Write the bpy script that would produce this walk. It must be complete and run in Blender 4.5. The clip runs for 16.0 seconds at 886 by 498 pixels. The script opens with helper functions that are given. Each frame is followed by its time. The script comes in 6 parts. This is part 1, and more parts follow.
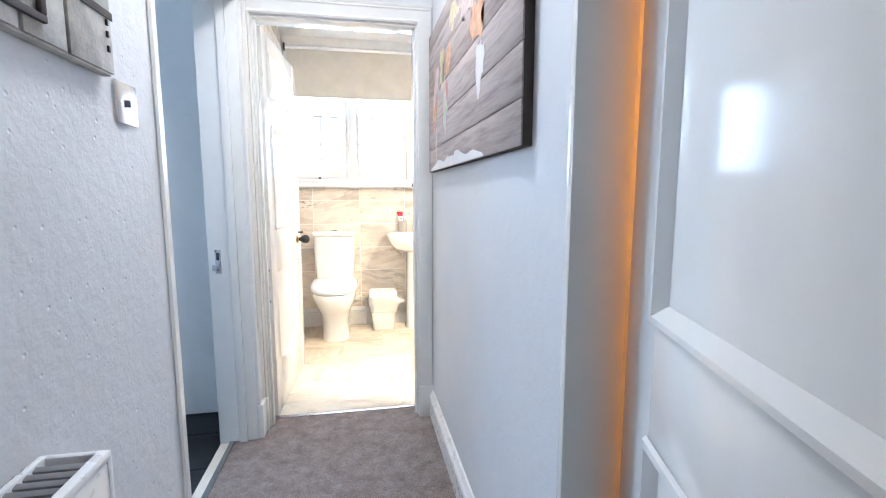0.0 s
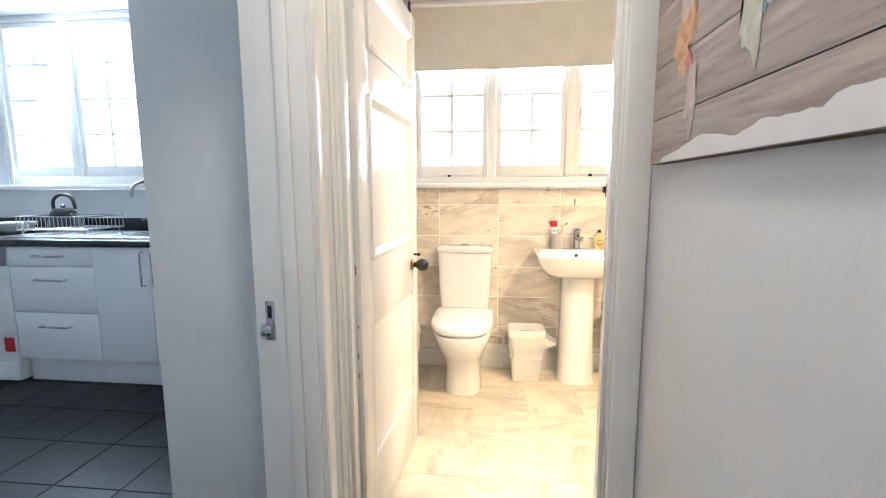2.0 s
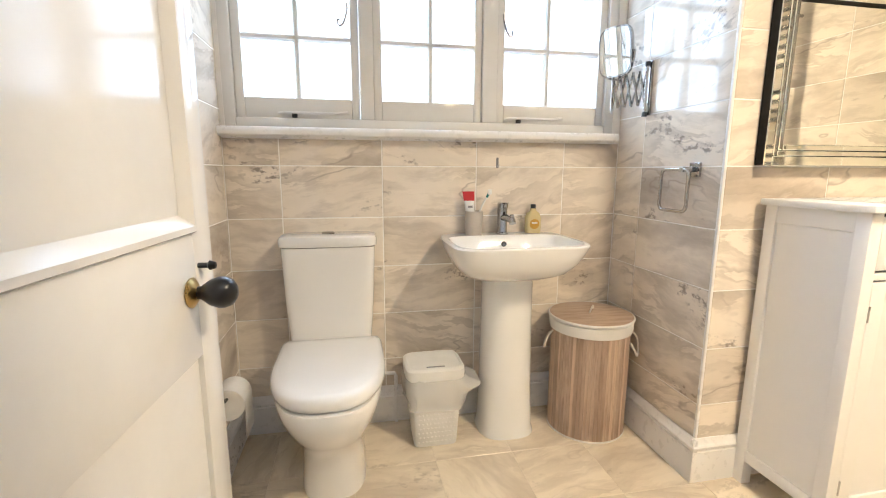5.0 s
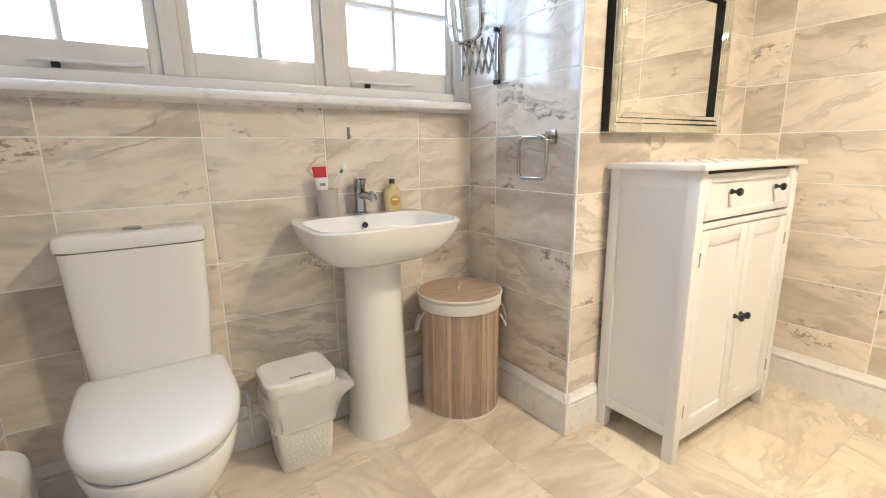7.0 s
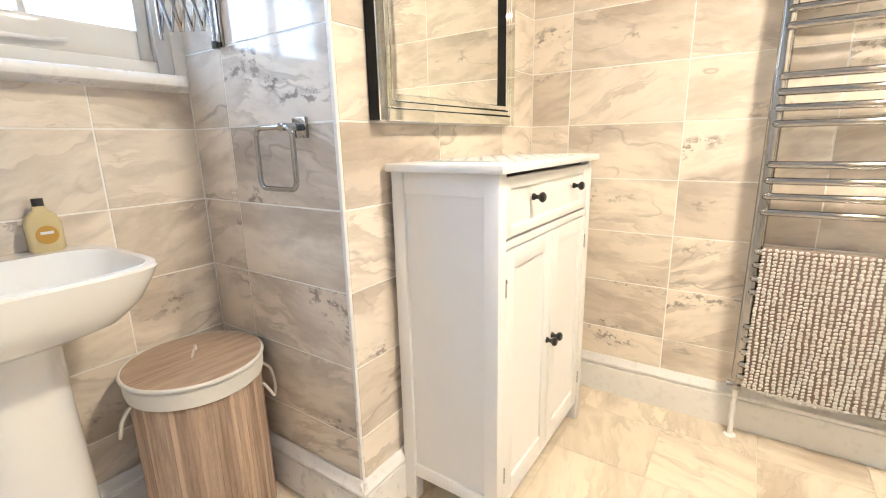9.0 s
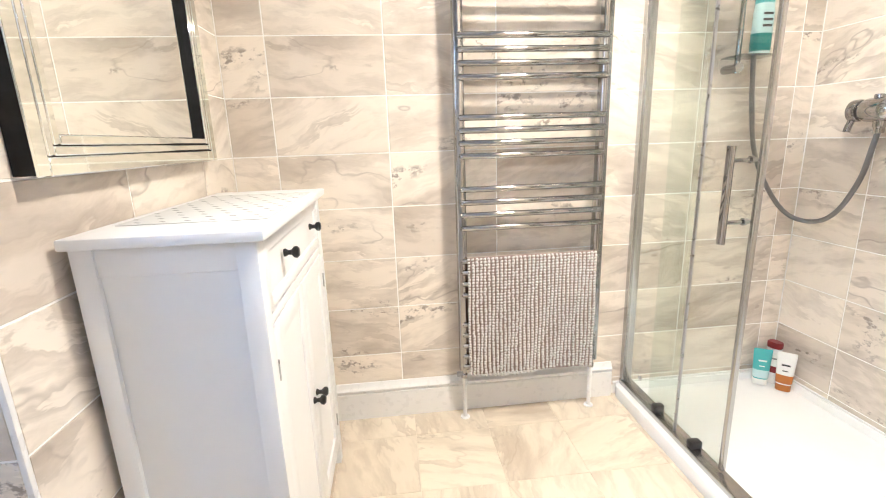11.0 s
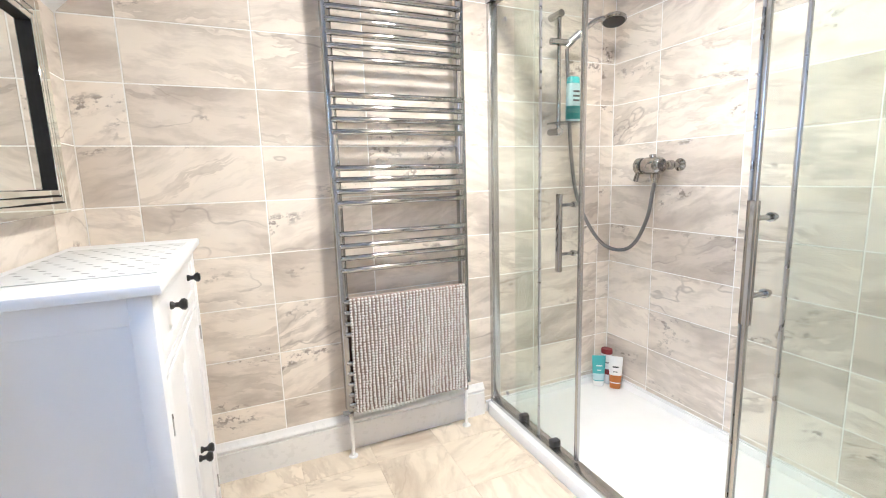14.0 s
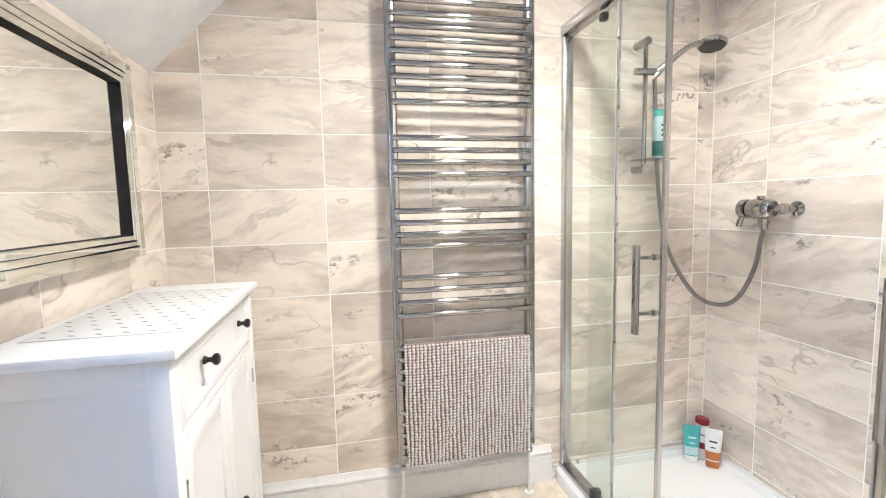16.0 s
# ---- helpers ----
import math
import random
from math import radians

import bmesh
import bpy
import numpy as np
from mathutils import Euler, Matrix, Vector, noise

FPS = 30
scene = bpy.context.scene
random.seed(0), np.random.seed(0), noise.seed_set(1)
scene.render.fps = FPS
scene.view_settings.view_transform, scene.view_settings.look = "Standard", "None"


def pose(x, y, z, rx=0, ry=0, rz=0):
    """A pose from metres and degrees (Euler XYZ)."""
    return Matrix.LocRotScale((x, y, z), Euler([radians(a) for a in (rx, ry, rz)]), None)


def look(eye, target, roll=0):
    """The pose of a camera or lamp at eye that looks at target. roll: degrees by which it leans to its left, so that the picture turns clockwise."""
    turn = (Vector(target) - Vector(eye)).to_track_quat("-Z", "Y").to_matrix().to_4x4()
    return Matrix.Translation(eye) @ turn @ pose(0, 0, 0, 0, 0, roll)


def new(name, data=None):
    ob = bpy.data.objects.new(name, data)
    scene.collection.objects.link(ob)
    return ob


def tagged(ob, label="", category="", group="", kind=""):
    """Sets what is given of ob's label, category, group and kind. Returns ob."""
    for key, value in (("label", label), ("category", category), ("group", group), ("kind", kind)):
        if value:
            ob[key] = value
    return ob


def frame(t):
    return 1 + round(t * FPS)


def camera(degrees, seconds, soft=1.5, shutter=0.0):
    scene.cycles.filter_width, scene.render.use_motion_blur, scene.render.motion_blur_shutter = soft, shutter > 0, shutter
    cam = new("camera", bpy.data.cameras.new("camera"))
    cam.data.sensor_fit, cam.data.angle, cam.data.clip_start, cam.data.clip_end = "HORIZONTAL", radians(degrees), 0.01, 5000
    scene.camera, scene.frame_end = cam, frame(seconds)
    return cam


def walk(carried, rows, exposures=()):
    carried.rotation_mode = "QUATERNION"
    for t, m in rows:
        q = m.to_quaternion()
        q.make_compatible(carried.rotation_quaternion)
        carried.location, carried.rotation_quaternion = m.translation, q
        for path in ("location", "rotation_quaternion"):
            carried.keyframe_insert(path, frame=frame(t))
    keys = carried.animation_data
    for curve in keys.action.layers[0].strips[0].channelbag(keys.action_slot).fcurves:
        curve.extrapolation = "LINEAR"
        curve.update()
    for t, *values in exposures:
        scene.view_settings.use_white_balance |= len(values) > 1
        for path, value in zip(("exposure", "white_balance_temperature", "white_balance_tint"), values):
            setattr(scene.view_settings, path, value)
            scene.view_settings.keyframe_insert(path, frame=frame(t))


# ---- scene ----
# camera and walk
cam = camera(89.4, 16.0, 1.1)
PATH = [
    (0, (0.161, 0.125, 1.156), (0.525, 2.076, 0.909), -0.0),
    (0.5, (0.104, 0.312, 1.167), (0.253, 2.29, 0.911), -0.1),
    (1, (0.1, 0.578, 1.172), (0.068, 2.56, 0.906), -0.0),
    (1.5, (0.128, 0.855, 1.196), (-0.035, 2.831, 0.933), -0.1),
    (2, (0.124, 1.139, 1.199), (-0.094, 3.109, 0.934), -0.2),
    (2.5, (0.135, 1.402, 1.194), (-0.093, 3.371, 0.926), -0.2),
    (3, (0.137, 1.649, 1.154), (-0.078, 3.619, 0.887), -0.2),
    (3.5, (0.126, 1.843, 1.119), (-0.023, 3.819, 0.843), -0.4),
    (4, (0.116, 1.998, 1.094), (0.109, 3.976, 0.802), -0.5),
    (4.2, (0.11, 2.057, 1.087), (0.168, 4.033, 0.784), -0.2),
    (6.3, (-0.028, 2.419, 1.07), (0.849, 4.17, 0.662), -0.6),
    (6.5, (-0.023, 2.431, 1.066), (0.905, 4.154, 0.654), -0.7),
    (7, (0.007, 2.468, 1.043), (1.069, 4.108, 0.617), -0.9),
    (7.5, (0.095, 2.53, 1.024), (1.276, 4.082, 0.581), -1.0),
    (8, (0.209, 2.597, 1.032), (1.509, 4.046, 0.573), -1.0),
    (8.5, (0.333, 2.648, 1.041), (1.781, 3.946, 0.574), -1.1),
    (9, (0.476, 2.71, 1.047), (2.08, 3.81, 0.58), -1.3),
    (9.5, (0.577, 2.745, 1.076), (2.33, 3.585, 0.607), -1.5),
    (10, (0.636, 2.786, 1.106), (2.517, 3.272, 0.63), -1.3),
    (10.2, (0.631, 2.808, 1.119), (2.543, 3.151, 0.64), -1.5),
    (12.3, (0.429, 3.04, 1.138), (2.232, 2.295, 0.7), -1.7),
    (12.5, (0.427, 3.041, 1.137), (2.223, 2.279, 0.7), -1.7),
    (13, (0.42, 3.025, 1.132), (2.215, 2.25, 0.712), -1.7),
    (13.5, (0.426, 2.999, 1.14), (2.229, 2.22, 0.763), -1.7),
    (14, (0.437, 2.991, 1.164), (2.249, 2.205, 0.849), -1.7),
    (14.5, (0.448, 2.983, 1.203), (2.268, 2.194, 0.944), -1.6),
    (15, (0.459, 2.944, 1.232), (2.299, 2.19, 1.014), -1.6),
    (15.5, (0.475, 2.883, 1.234), (2.364, 2.255, 1.035), -1.5),
    (16, (0.512, 2.846, 1.23), (2.459, 2.431, 1.035), -1.2),
]

EXPOSURES = [(0.0, 1.66, 5600, 10), (0.5, 1.60, 6250, 10), (1.5, 1.40, 6350, 10), (2.5, 1.12, 6600, 10), (3.5, 0.84, 6500, 10), (4.2, 0.66, 6250, 10), (6.5, 0.38, 5800, 10), (8.0, 0.45, 5600, 10), (9.5, 0.62, 5500, 10), (10.2, 0.62, 5300, 11), (12.3, 0.53, 4720, 11), (14.5, 0.50, 4720, 11), (16.0, 0.46, 4760, 11)]
walk(cam, [(t, look(eye, target, roll)) for t, eye, target, roll in PATH], EXPOSURES)

# world, daylight and lamps
world = bpy.data.worlds.new("sky")
scene.world = world
world.use_nodes = True
wn = world.node_tree
wbg = wn.nodes["Background"]
sky = wn.nodes.new("ShaderNodeTexSky")
sky.sky_type = "NISHITA"
sky.sun_disc = False
sky.sun_elevation = radians(38)
sky.sun_rotation = radians(160)
wn.links.new(sky.outputs[0], wbg.inputs[0])
wbg.inputs[1].default_value = 0.12


def lamp(name, kind, m, energy, color, size=0.1, size_y=None):
    data = bpy.data.lights.new(name, kind)
    data.energy, data.color = energy, color
    if kind == "AREA":
        data.shape = "RECTANGLE" if size_y else "DISK"
        data.size = size
        if size_y:
            data.size_y = size_y
    elif kind == "SUN":
        data.angle = size
    else:
        data.shadow_soft_size = size
    ob = new(name, data)
    ob.matrix_basis = m
    return ob


# overcast daylight from the south, soft
lamp("sun", "SUN", look((0, -5, 6), (0, 2, 0)), 0.9, (1.0, 0.96, 0.9), radians(12))
# sky light in the window openings
DAY = (0.57, 0.76, 1.0)
lamp("bath_window_light", "AREA", look((0.39, 4.36, 1.80), (0.39, 2.0, 1.2)), 24, DAY, 1.5, 1.0)
lamp("kitchen_window_light", "AREA", look((-2.8, 4.40, 1.85), (-1.0, 1.9, 1.0)), 76, (0.60, 0.79, 1.0), 1.3, 1.1)
# warm ceiling lamps of the bathroom
WARM = (1.0, 0.79, 0.52)
SPOTS = [(1.31, 2.20)]
for sx, sy in SPOTS:
    lamp("ceiling_lamp", "AREA", look((sx, sy, 2.340), (sx, sy, 0)), 31.5, WARM, 0.22).data.spread = radians(156)
# added fill light: no lamp is known in the hall
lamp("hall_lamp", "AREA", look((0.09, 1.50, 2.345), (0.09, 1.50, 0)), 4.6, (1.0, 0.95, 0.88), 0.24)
# warm bulb in the room behind the ajar door
lamp("side_room_bulb", "POINT", pose(1.45, 0.70, 1.5), 9, (1.0, 0.36, 0.06), 0.05)

# materials
def material(name):
    m = bpy.data.materials.new(name)
    m.use_nodes = True
    nt = m.node_tree
    return m, nt, nt.nodes["Principled BSDF"]


def node(nt, kind, **values):
    n = nt.nodes.new(kind)
    for key, value in values.items():
        n.inputs[key].default_value = value
    return n


def ramp(nt, source, stops):
    r = nt.nodes.new("ShaderNodeValToRGB")
    els = r.color_ramp.elements
    while len(els) < len(stops):
        els.new(0.5)
    for e, (p, c) in zip(els, stops):
        e.position, e.color = p, (*c, 1)
    nt.links.new(source, r.inputs[0])
    return r.outputs[0]


def coords(nt, scale=(1, 1, 1), offset_random=False):
    tc = nt.nodes.new("ShaderNodeTexCoord")
    mp = nt.nodes.new("ShaderNodeMapping")
    mp.inputs["Scale"].default_value = scale
    nt.links.new(tc.outputs["Object"], mp.inputs["Vector"])
    if offset_random:
        oi = nt.nodes.new("ShaderNodeObjectInfo")
        mul = nt.nodes.new("ShaderNodeVectorMath")
        mul.operation = "MULTIPLY"
        mul.inputs[1].default_value = (37.0, 61.0, 83.0)
        nt.links.new(oi.outputs["Random"], mul.inputs[0])
        nt.links.new(mul.outputs[0], mp.inputs["Location"])
    return mp.outputs[0]


def bump(nt, bsdf, source, strength, distance):
    b = node(nt, "ShaderNodeBump", Strength=strength, Distance=distance)
    nt.links.new(source, b.inputs["Height"])
    nt.links.new(b.outputs[0], bsdf.inputs["Normal"])


def plain(name, color, rough=0.5, metal=0.0, vary=0.06, scale=9.0, grain=0.0, grain_scale=300.0, coat=0.0):
    """A painted, moulded or metal surface with slight mottling and fine grain."""
    m, nt, p = material(name)
    v = coords(nt)
    n1 = node(nt, "ShaderNodeTexNoise", Scale=scale, Detail=6.0, Roughness=0.65)
    nt.links.new(v, n1.inputs["Vector"])
    lo = [c * (1 - vary) for c in color]
    hi = [min(1, c * (1 + vary)) for c in color]
    nt.links.new(ramp(nt, n1.outputs[0], [(0.3, lo), (0.7, hi)]), p.inputs["Base Color"])
    p.inputs["Roughness"].default_value, p.inputs["Metallic"].default_value = rough, metal
    p.inputs["Coat Weight"].default_value = coat
    rr = node(nt, "ShaderNodeMapRange")
    rr.inputs["To Min"].default_value, rr.inputs["To Max"].default_value = max(0.0, rough * 0.8), min(1, rough * 1.25)
    n2 = node(nt, "ShaderNodeTexNoise", Scale=scale * 4, Detail=4.0)
    nt.links.new(v, n2.inputs["Vector"])
    nt.links.new(n2.outputs[0], rr.inputs["Value"])
    nt.links.new(rr.outputs[0], p.inputs["Roughness"])
    if grain:
        n3 = node(nt, "ShaderNodeTexNoise", Scale=grain_scale, Detail=3.0)
        nt.links.new(v, n3.inputs["Vector"])
        bump(nt, p, n3.outputs[0], grain, 0.002)
    return m


def stone(name, base, dark, vein, rough, scale=1.0, marks=1.0, spread=1.0):
    """Glazed travertine-look tile: soft clouds, ragged band fronts, a few thin cracks and pitted clusters; another cut on every tile."""
    m, nt, p = material(name)
    v0 = coords(nt, (1, 1, 1), True)
    # the veins of each tile run at their own slant
    slant = nt.nodes.new("ShaderNodeObjectInfo")
    tilt = node(nt, "ShaderNodeMapRange")
    tilt.inputs["To Min"].default_value, tilt.inputs["To Max"].default_value = -0.42, 0.30
    wrap = nt.nodes.new("ShaderNodeMath")
    wrap.operation = "MULTIPLY"
    wrap.inputs[1].default_value = 7.31
    frac = nt.nodes.new("ShaderNodeMath")
    frac.operation = "FRACT"
    nt.links.new(slant.outputs["Random"], wrap.inputs[0])
    nt.links.new(wrap.outputs[0], frac.inputs[0])
    nt.links.new(frac.outputs[0], tilt.inputs["Value"])
    turn = nt.nodes.new("ShaderNodeVectorRotate")
    turn.rotation_type = "Z_AXIS"
    nt.links.new(v0, turn.inputs["Vector"])
    nt.links.new(tilt.outputs[0], turn.inputs["Angle"])
    v = turn.outputs[0]

    def blend(c1, c2, a, b):
        return [x * a + y * b for x, y in zip(c1, c2)]

    def stretched(sx, sy, warp):
        wn_ = node(nt, "ShaderNodeTexNoise", Scale=3.2 * scale, Detail=4.0, Roughness=0.6)
        nt.links.new(v, wn_.inputs["Vector"])
        mad = nt.nodes.new("ShaderNodeVectorMath")
        mad.operation = "MULTIPLY_ADD"
        mad.inputs[1].default_value = (warp, warp * 0.6, 0.0)
        nt.links.new(wn_.outputs["Color"], mad.inputs[0])
        nt.links.new(v, mad.inputs[2])
        st = nt.nodes.new("ShaderNodeMapping")
        st.inputs["Scale"].default_value = (sx * scale, sy * scale, 3.0)
        nt.links.new(mad.outputs[0], st.inputs["Vector"])
        return st.outputs[0]

    def times(a, b):
        mm = nt.nodes.new("ShaderNodeMath")
        mm.operation = "MULTIPLY"
        nt.links.new(a, mm.inputs[0])
        nt.links.new(b, mm.inputs[1])
        return mm.outputs[0]

    def over(fac, under, color, mode="MIX"):
        mx = nt.nodes.new("ShaderNodeMixRGB")
        mx.blend_type = mode
        mx.inputs["Color2"].default_value = (*color, 1)
        nt.links.new(fac, mx.inputs["Fac"])
        nt.links.new(under, mx.inputs["Color1"])
        return mx.outputs[0]

    def noise_of(vec, s, detail, r, d=0.0):
        n = node(nt, "ShaderNodeTexNoise", Scale=s, Detail=detail, Roughness=r, Distortion=d)
        nt.links.new(vec, n.inputs["Vector"])
        return n.outputs[0]

    def grey(src, *stops):
        return ramp(nt, src, [(q, (g, g, g)) for q, g in stops])

    # soft clouds
    n1 = noise_of(stretched(1.8, 5.4, 0.18), 1.0, 7.0, 0.55)
    col = ramp(nt, n1, [(0.28, dark), (0.39, blend(base, dark, 0.52, 0.48)), (0.47, base), (0.60, [min(1, c * 1.05) for c in base]), (0.70, blend(base, dark, 0.80, 0.20))])
    # ragged fronts: shade that breaks off at a crinkled edge
    n2 = noise_of(stretched(1.5, 7.0, 0.24), 1.0, 8.0, 0.60)
    front = grey(n2, (0.41, 0.0), (0.512, 0.62), (0.530, 0.0), (0.60, 0.0))
    col = over(times(front, grey(noise_of(v, 2.6, 2.0, 0.5), (0.42, 0.15), (0.60, 1.0))), col, dark)
    # thin cracks
    n3 = noise_of(stretched(1.5, 3.6, 0.10), 0.9, 4.0, 0.52)
    crack = grey(n3, (0.490, 0.0), (0.4980, 1.0), (0.5010, 1.0), (0.506, 0.0))
    col = over(times(crack, grey(noise_of(v, 2.1, 2.0, 0.5), (0.50, 0.0), (0.60, 0.50 * marks))), col, vein)
    # pitted clusters along the bands
    pits = grey(noise_of(stretched(26.0, 40.0, 0.05), 1.0, 5.0, 0.65), (0.52, 0.0), (0.60, 1.0))
    where = grey(noise_of(stretched(2.4, 6.0, 0.12), 1.0, 4.0, 0.5), (0.585, 0.0), (0.655, 0.75 * marks))
    col = over(times(pits, where), col, [c * 0.75 for c in vein])
    # fine sediment
    n4 = noise_of(stretched(6.0, 22.0, 0.18), 1.0, 5.0, 0.6)
    col = over(grey(n4, (0.36, 0.36), (0.50, 0.0)), col, dark)
    # tone from tile to tile
    oi = nt.nodes.new("ShaderNodeObjectInfo")
    tone = ramp(nt, oi.outputs["Random"], [(0.0, [1 - spread * q for q in (0.23, 0.25, 0.265)]), (0.30, [1 - spread * q for q in (0.07, 0.08, 0.09)]), (1.0, (1.0, 1.0, 1.0))])
    mix3 = nt.nodes.new("ShaderNodeMixRGB")
    mix3.blend_type = "MULTIPLY"
    mix3.inputs["Fac"].default_value = 1.0
    nt.links.new(col, mix3.inputs["Color1"])
    nt.links.new(tone, mix3.inputs["Color2"])
    nt.links.new(mix3.outputs[0], p.inputs["Base Color"])
    p.inputs["Roughness"].default_value = rough
    bump(nt, p, n1, 0.04, 0.003)
    return m


def wood(name, light, dark, rough=0.45, stretch=(30, 30, 2), per_object=True):
    m, nt, p = material(name)
    v = coords(nt, stretch, per_object)
    n1 = node(nt, "ShaderNodeTexNoise", Scale=1.0, Detail=8.0, Roughness=0.65, Distortion=0.4)
    nt.links.new(v, n1.inputs["Vector"])
    c = ramp(nt, n1.outputs[0], [(0.3, dark), (0.55, light), (0.8, [min(1, x * 1.12) for x in light])])
    if per_object:
        oi = nt.nodes.new("ShaderNodeObjectInfo")
        tone = ramp(nt, oi.outputs["Random"], [(0.0, (0.72, 0.68, 0.66)), (0.6, (0.95, 0.93, 0.92)), (1.0, (1.22, 1.20, 1.18))])
        mx = nt.nodes.new("ShaderNodeMixRGB")
        mx.blend_type = "MULTIPLY"
        mx.inputs["Fac"].default_value = 1.0
        nt.links.new(c, mx.inputs["Color1"])
        nt.links.new(tone, mx.inputs["Color2"])
        c = mx.outputs[0]
    nt.links.new(c, p.inputs["Base Color"])
    p.inputs["Roughness"].default_value = rough
    bump(nt, p, n1.outputs[0], 0.25, 0.002)
    return m


def pane_glass(name, tint, gloss_rough=0.02):
    m, nt, p = material(name)
    nt.nodes.remove(p)
    tr = nt.nodes.new("ShaderNodeBsdfTransparent")
    tr.inputs[0].default_value = (*tint, 1)
    gl = nt.nodes.new("ShaderNodeBsdfGlossy")
    gl.inputs["Roughness"].default_value = gloss_rough
    lw = nt.nodes.new("ShaderNodeLayerWeight")
    pw = nt.nodes.new("ShaderNodeMath")
    pw.operation = "POWER"
    pw.inputs[1].default_value = 5.0
    nt.links.new(lw.outputs["Facing"], pw.inputs[0])
    fr = nt.nodes.new("ShaderNodeMath")
    fr.operation = "MULTIPLY_ADD"
    fr.inputs[1].default_value, fr.inputs[2].default_value = 0.80, 0.035
    nt.links.new(pw.outputs[0], fr.inputs[0])
    mx = nt.nodes.new("ShaderNodeMixShader")
    nt.links.new(fr.outputs[0], mx.inputs[0])
    nt.links.new(tr.outputs[0], mx.inputs[1])
    nt.links.new(gl.outputs[0], mx.inputs[2])
    nt.links.new(mx.outputs[0], nt.nodes["Material Output"].inputs["Surface"])
    return m


def glow(name, color, strength):
    m, nt, p = material(name)
    p.inputs["Base Color"].default_value = (*color, 1)
    p.inputs["Emission Color"].default_value = (*color, 1)
    p.inputs["Emission Strength"].default_value = strength
    return m


def carpet_material():
    m, nt, p = material("carpet")
    v = coords(nt)
    n1 = node(nt, "ShaderNodeTexNoise", Scale=14.0, Detail=8.0, Roughness=0.75)
    n2 = node(nt, "ShaderNodeTexNoise", Scale=260.0, Detail=3.0)
    nt.links.new(v, n1.inputs["Vector"])
    nt.links.new(v, n2.inputs["Vector"])
    a = ramp(nt, n1.outputs[0], [(0.3, (0.23, 0.175, 0.15)), (0.7, (0.47, 0.385, 0.345))])
    b = ramp(nt, n2.outputs[0], [(0.3, (0.55, 0.55, 0.55)), (0.7, (1, 1, 1))])
    mx = nt.nodes.new("ShaderNodeMixRGB")
    mx.blend_type = "MULTIPLY"
    mx.inputs["Fac"].default_value = 1.0
    nt.links.new(a, mx.inputs["Color1"])
    nt.links.new(b, mx.inputs["Color2"])
    nt.links.new(mx.outputs[0], p.inputs["Base Color"])
    p.inputs["Roughness"].default_value = 0.95
    bump(nt, p, n2.outputs[0], 0.9, 0.006)
    return m


def plaster_material(name, color, lumps):
    """Painted plaster with shallow lumps and chips under the paint."""
    m, nt, p = material(name)
    v = coords(nt)
    n1 = node(nt, "ShaderNodeTexNoise", Scale=3.0, Detail=8.0, Roughness=0.6)
    n2 = node(nt, "ShaderNodeTexNoise", Scale=34.0, Detail=6.0, Roughness=0.6)
    vo = nt.nodes.new("ShaderNodeTexVoronoi")
    vo.inputs["Scale"].default_value = 26.0
    for n in (n1, n2, vo):
        nt.links.new(v, n.inputs["Vector"])
    nt.links.new(ramp(nt, n1.outputs[0], [(0.3, [c * 0.95 for c in color]), (0.7, color)]), p.inputs["Base Color"])
    p.inputs["Roughness"].default_value = 0.75
    pit = ramp(nt, vo.outputs["Distance"], [(0.03, (0, 0, 0)), (0.12, (1, 1, 1))])
    ad = nt.nodes.new("ShaderNodeMath")
    ad.operation = "MULTIPLY_ADD"
    ad.inputs[1].default_value = 0.5
    nt.links.new(pit, ad.inputs[0])
    nt.links.new(n2.outputs[0], ad.inputs[2])
    bump(nt, p, ad.outputs[0], lumps, 0.006)
    return m


TILE = stone("wall_tile_stone", (0.86, 0.785, 0.685), (0.52, 0.455, 0.385), (0.27, 0.225, 0.195), 0.06)
FLOOR_TILE = stone("floor_tile_stone", (0.78, 0.695, 0.56), (0.54, 0.455, 0.355), (0.36, 0.29, 0.225), 0.24, 0.95, 0.45, 0.30)
GROUT = plain("grout", (0.92, 0.90, 0.86), 0.8, grain=0.2)
FLOOR_GROUT = plain("floor_grout", (0.70, 0.62, 0.50), 0.8, grain=0.2)
SLATE = stone("slate_tile", (0.022, 0.024, 0.027), (0.010, 0.011, 0.013), (0.05, 0.05, 0.055), 0.42)
SLATE.node_tree.nodes["Principled BSDF"].inputs["Specular IOR Level"].default_value = 0.22
SLATE_GROUT = plain("slate_grout", (0.045, 0.045, 0.05), 0.7, grain=0.2)
PAINT = plaster_material("wall_paint", (0.72, 0.72, 0.73), 0.22)
LUMPY = plaster_material("old_plaster_paint", (0.72, 0.72, 0.73), 0.55)
CEIL = plain("ceiling_paint", (0.82, 0.82, 0.82), 0.8, grain=0.1)
GLOSS = plain("white_gloss_paint", (0.80, 0.785, 0.75), 0.12, vary=0.025, grain=0.03, grain_scale=60)
GLOSS.node_tree.nodes["Principled BSDF"].inputs["Specular IOR Level"].default_value = 0.18
SATIN = plain("white_satin_paint", (0.83, 0.82, 0.81), 0.28, vary=0.02, grain=0.04, grain_scale=90)
WHITE_LACQUER = plain("white_lacquer", (0.84, 0.84, 0.85), 0.35, vary=0.012)
CERAMIC = plain("white_ceramic", (0.84, 0.84, 0.83), 0.07, vary=0.01, coat=0.6)
SEAT_PLASTIC = plain("white_seat_plastic", (0.84, 0.84, 0.84), 0.14, vary=0.01)
WHITE_PLASTIC = plain("white_plastic", (0.82, 0.82, 0.80), 0.33)
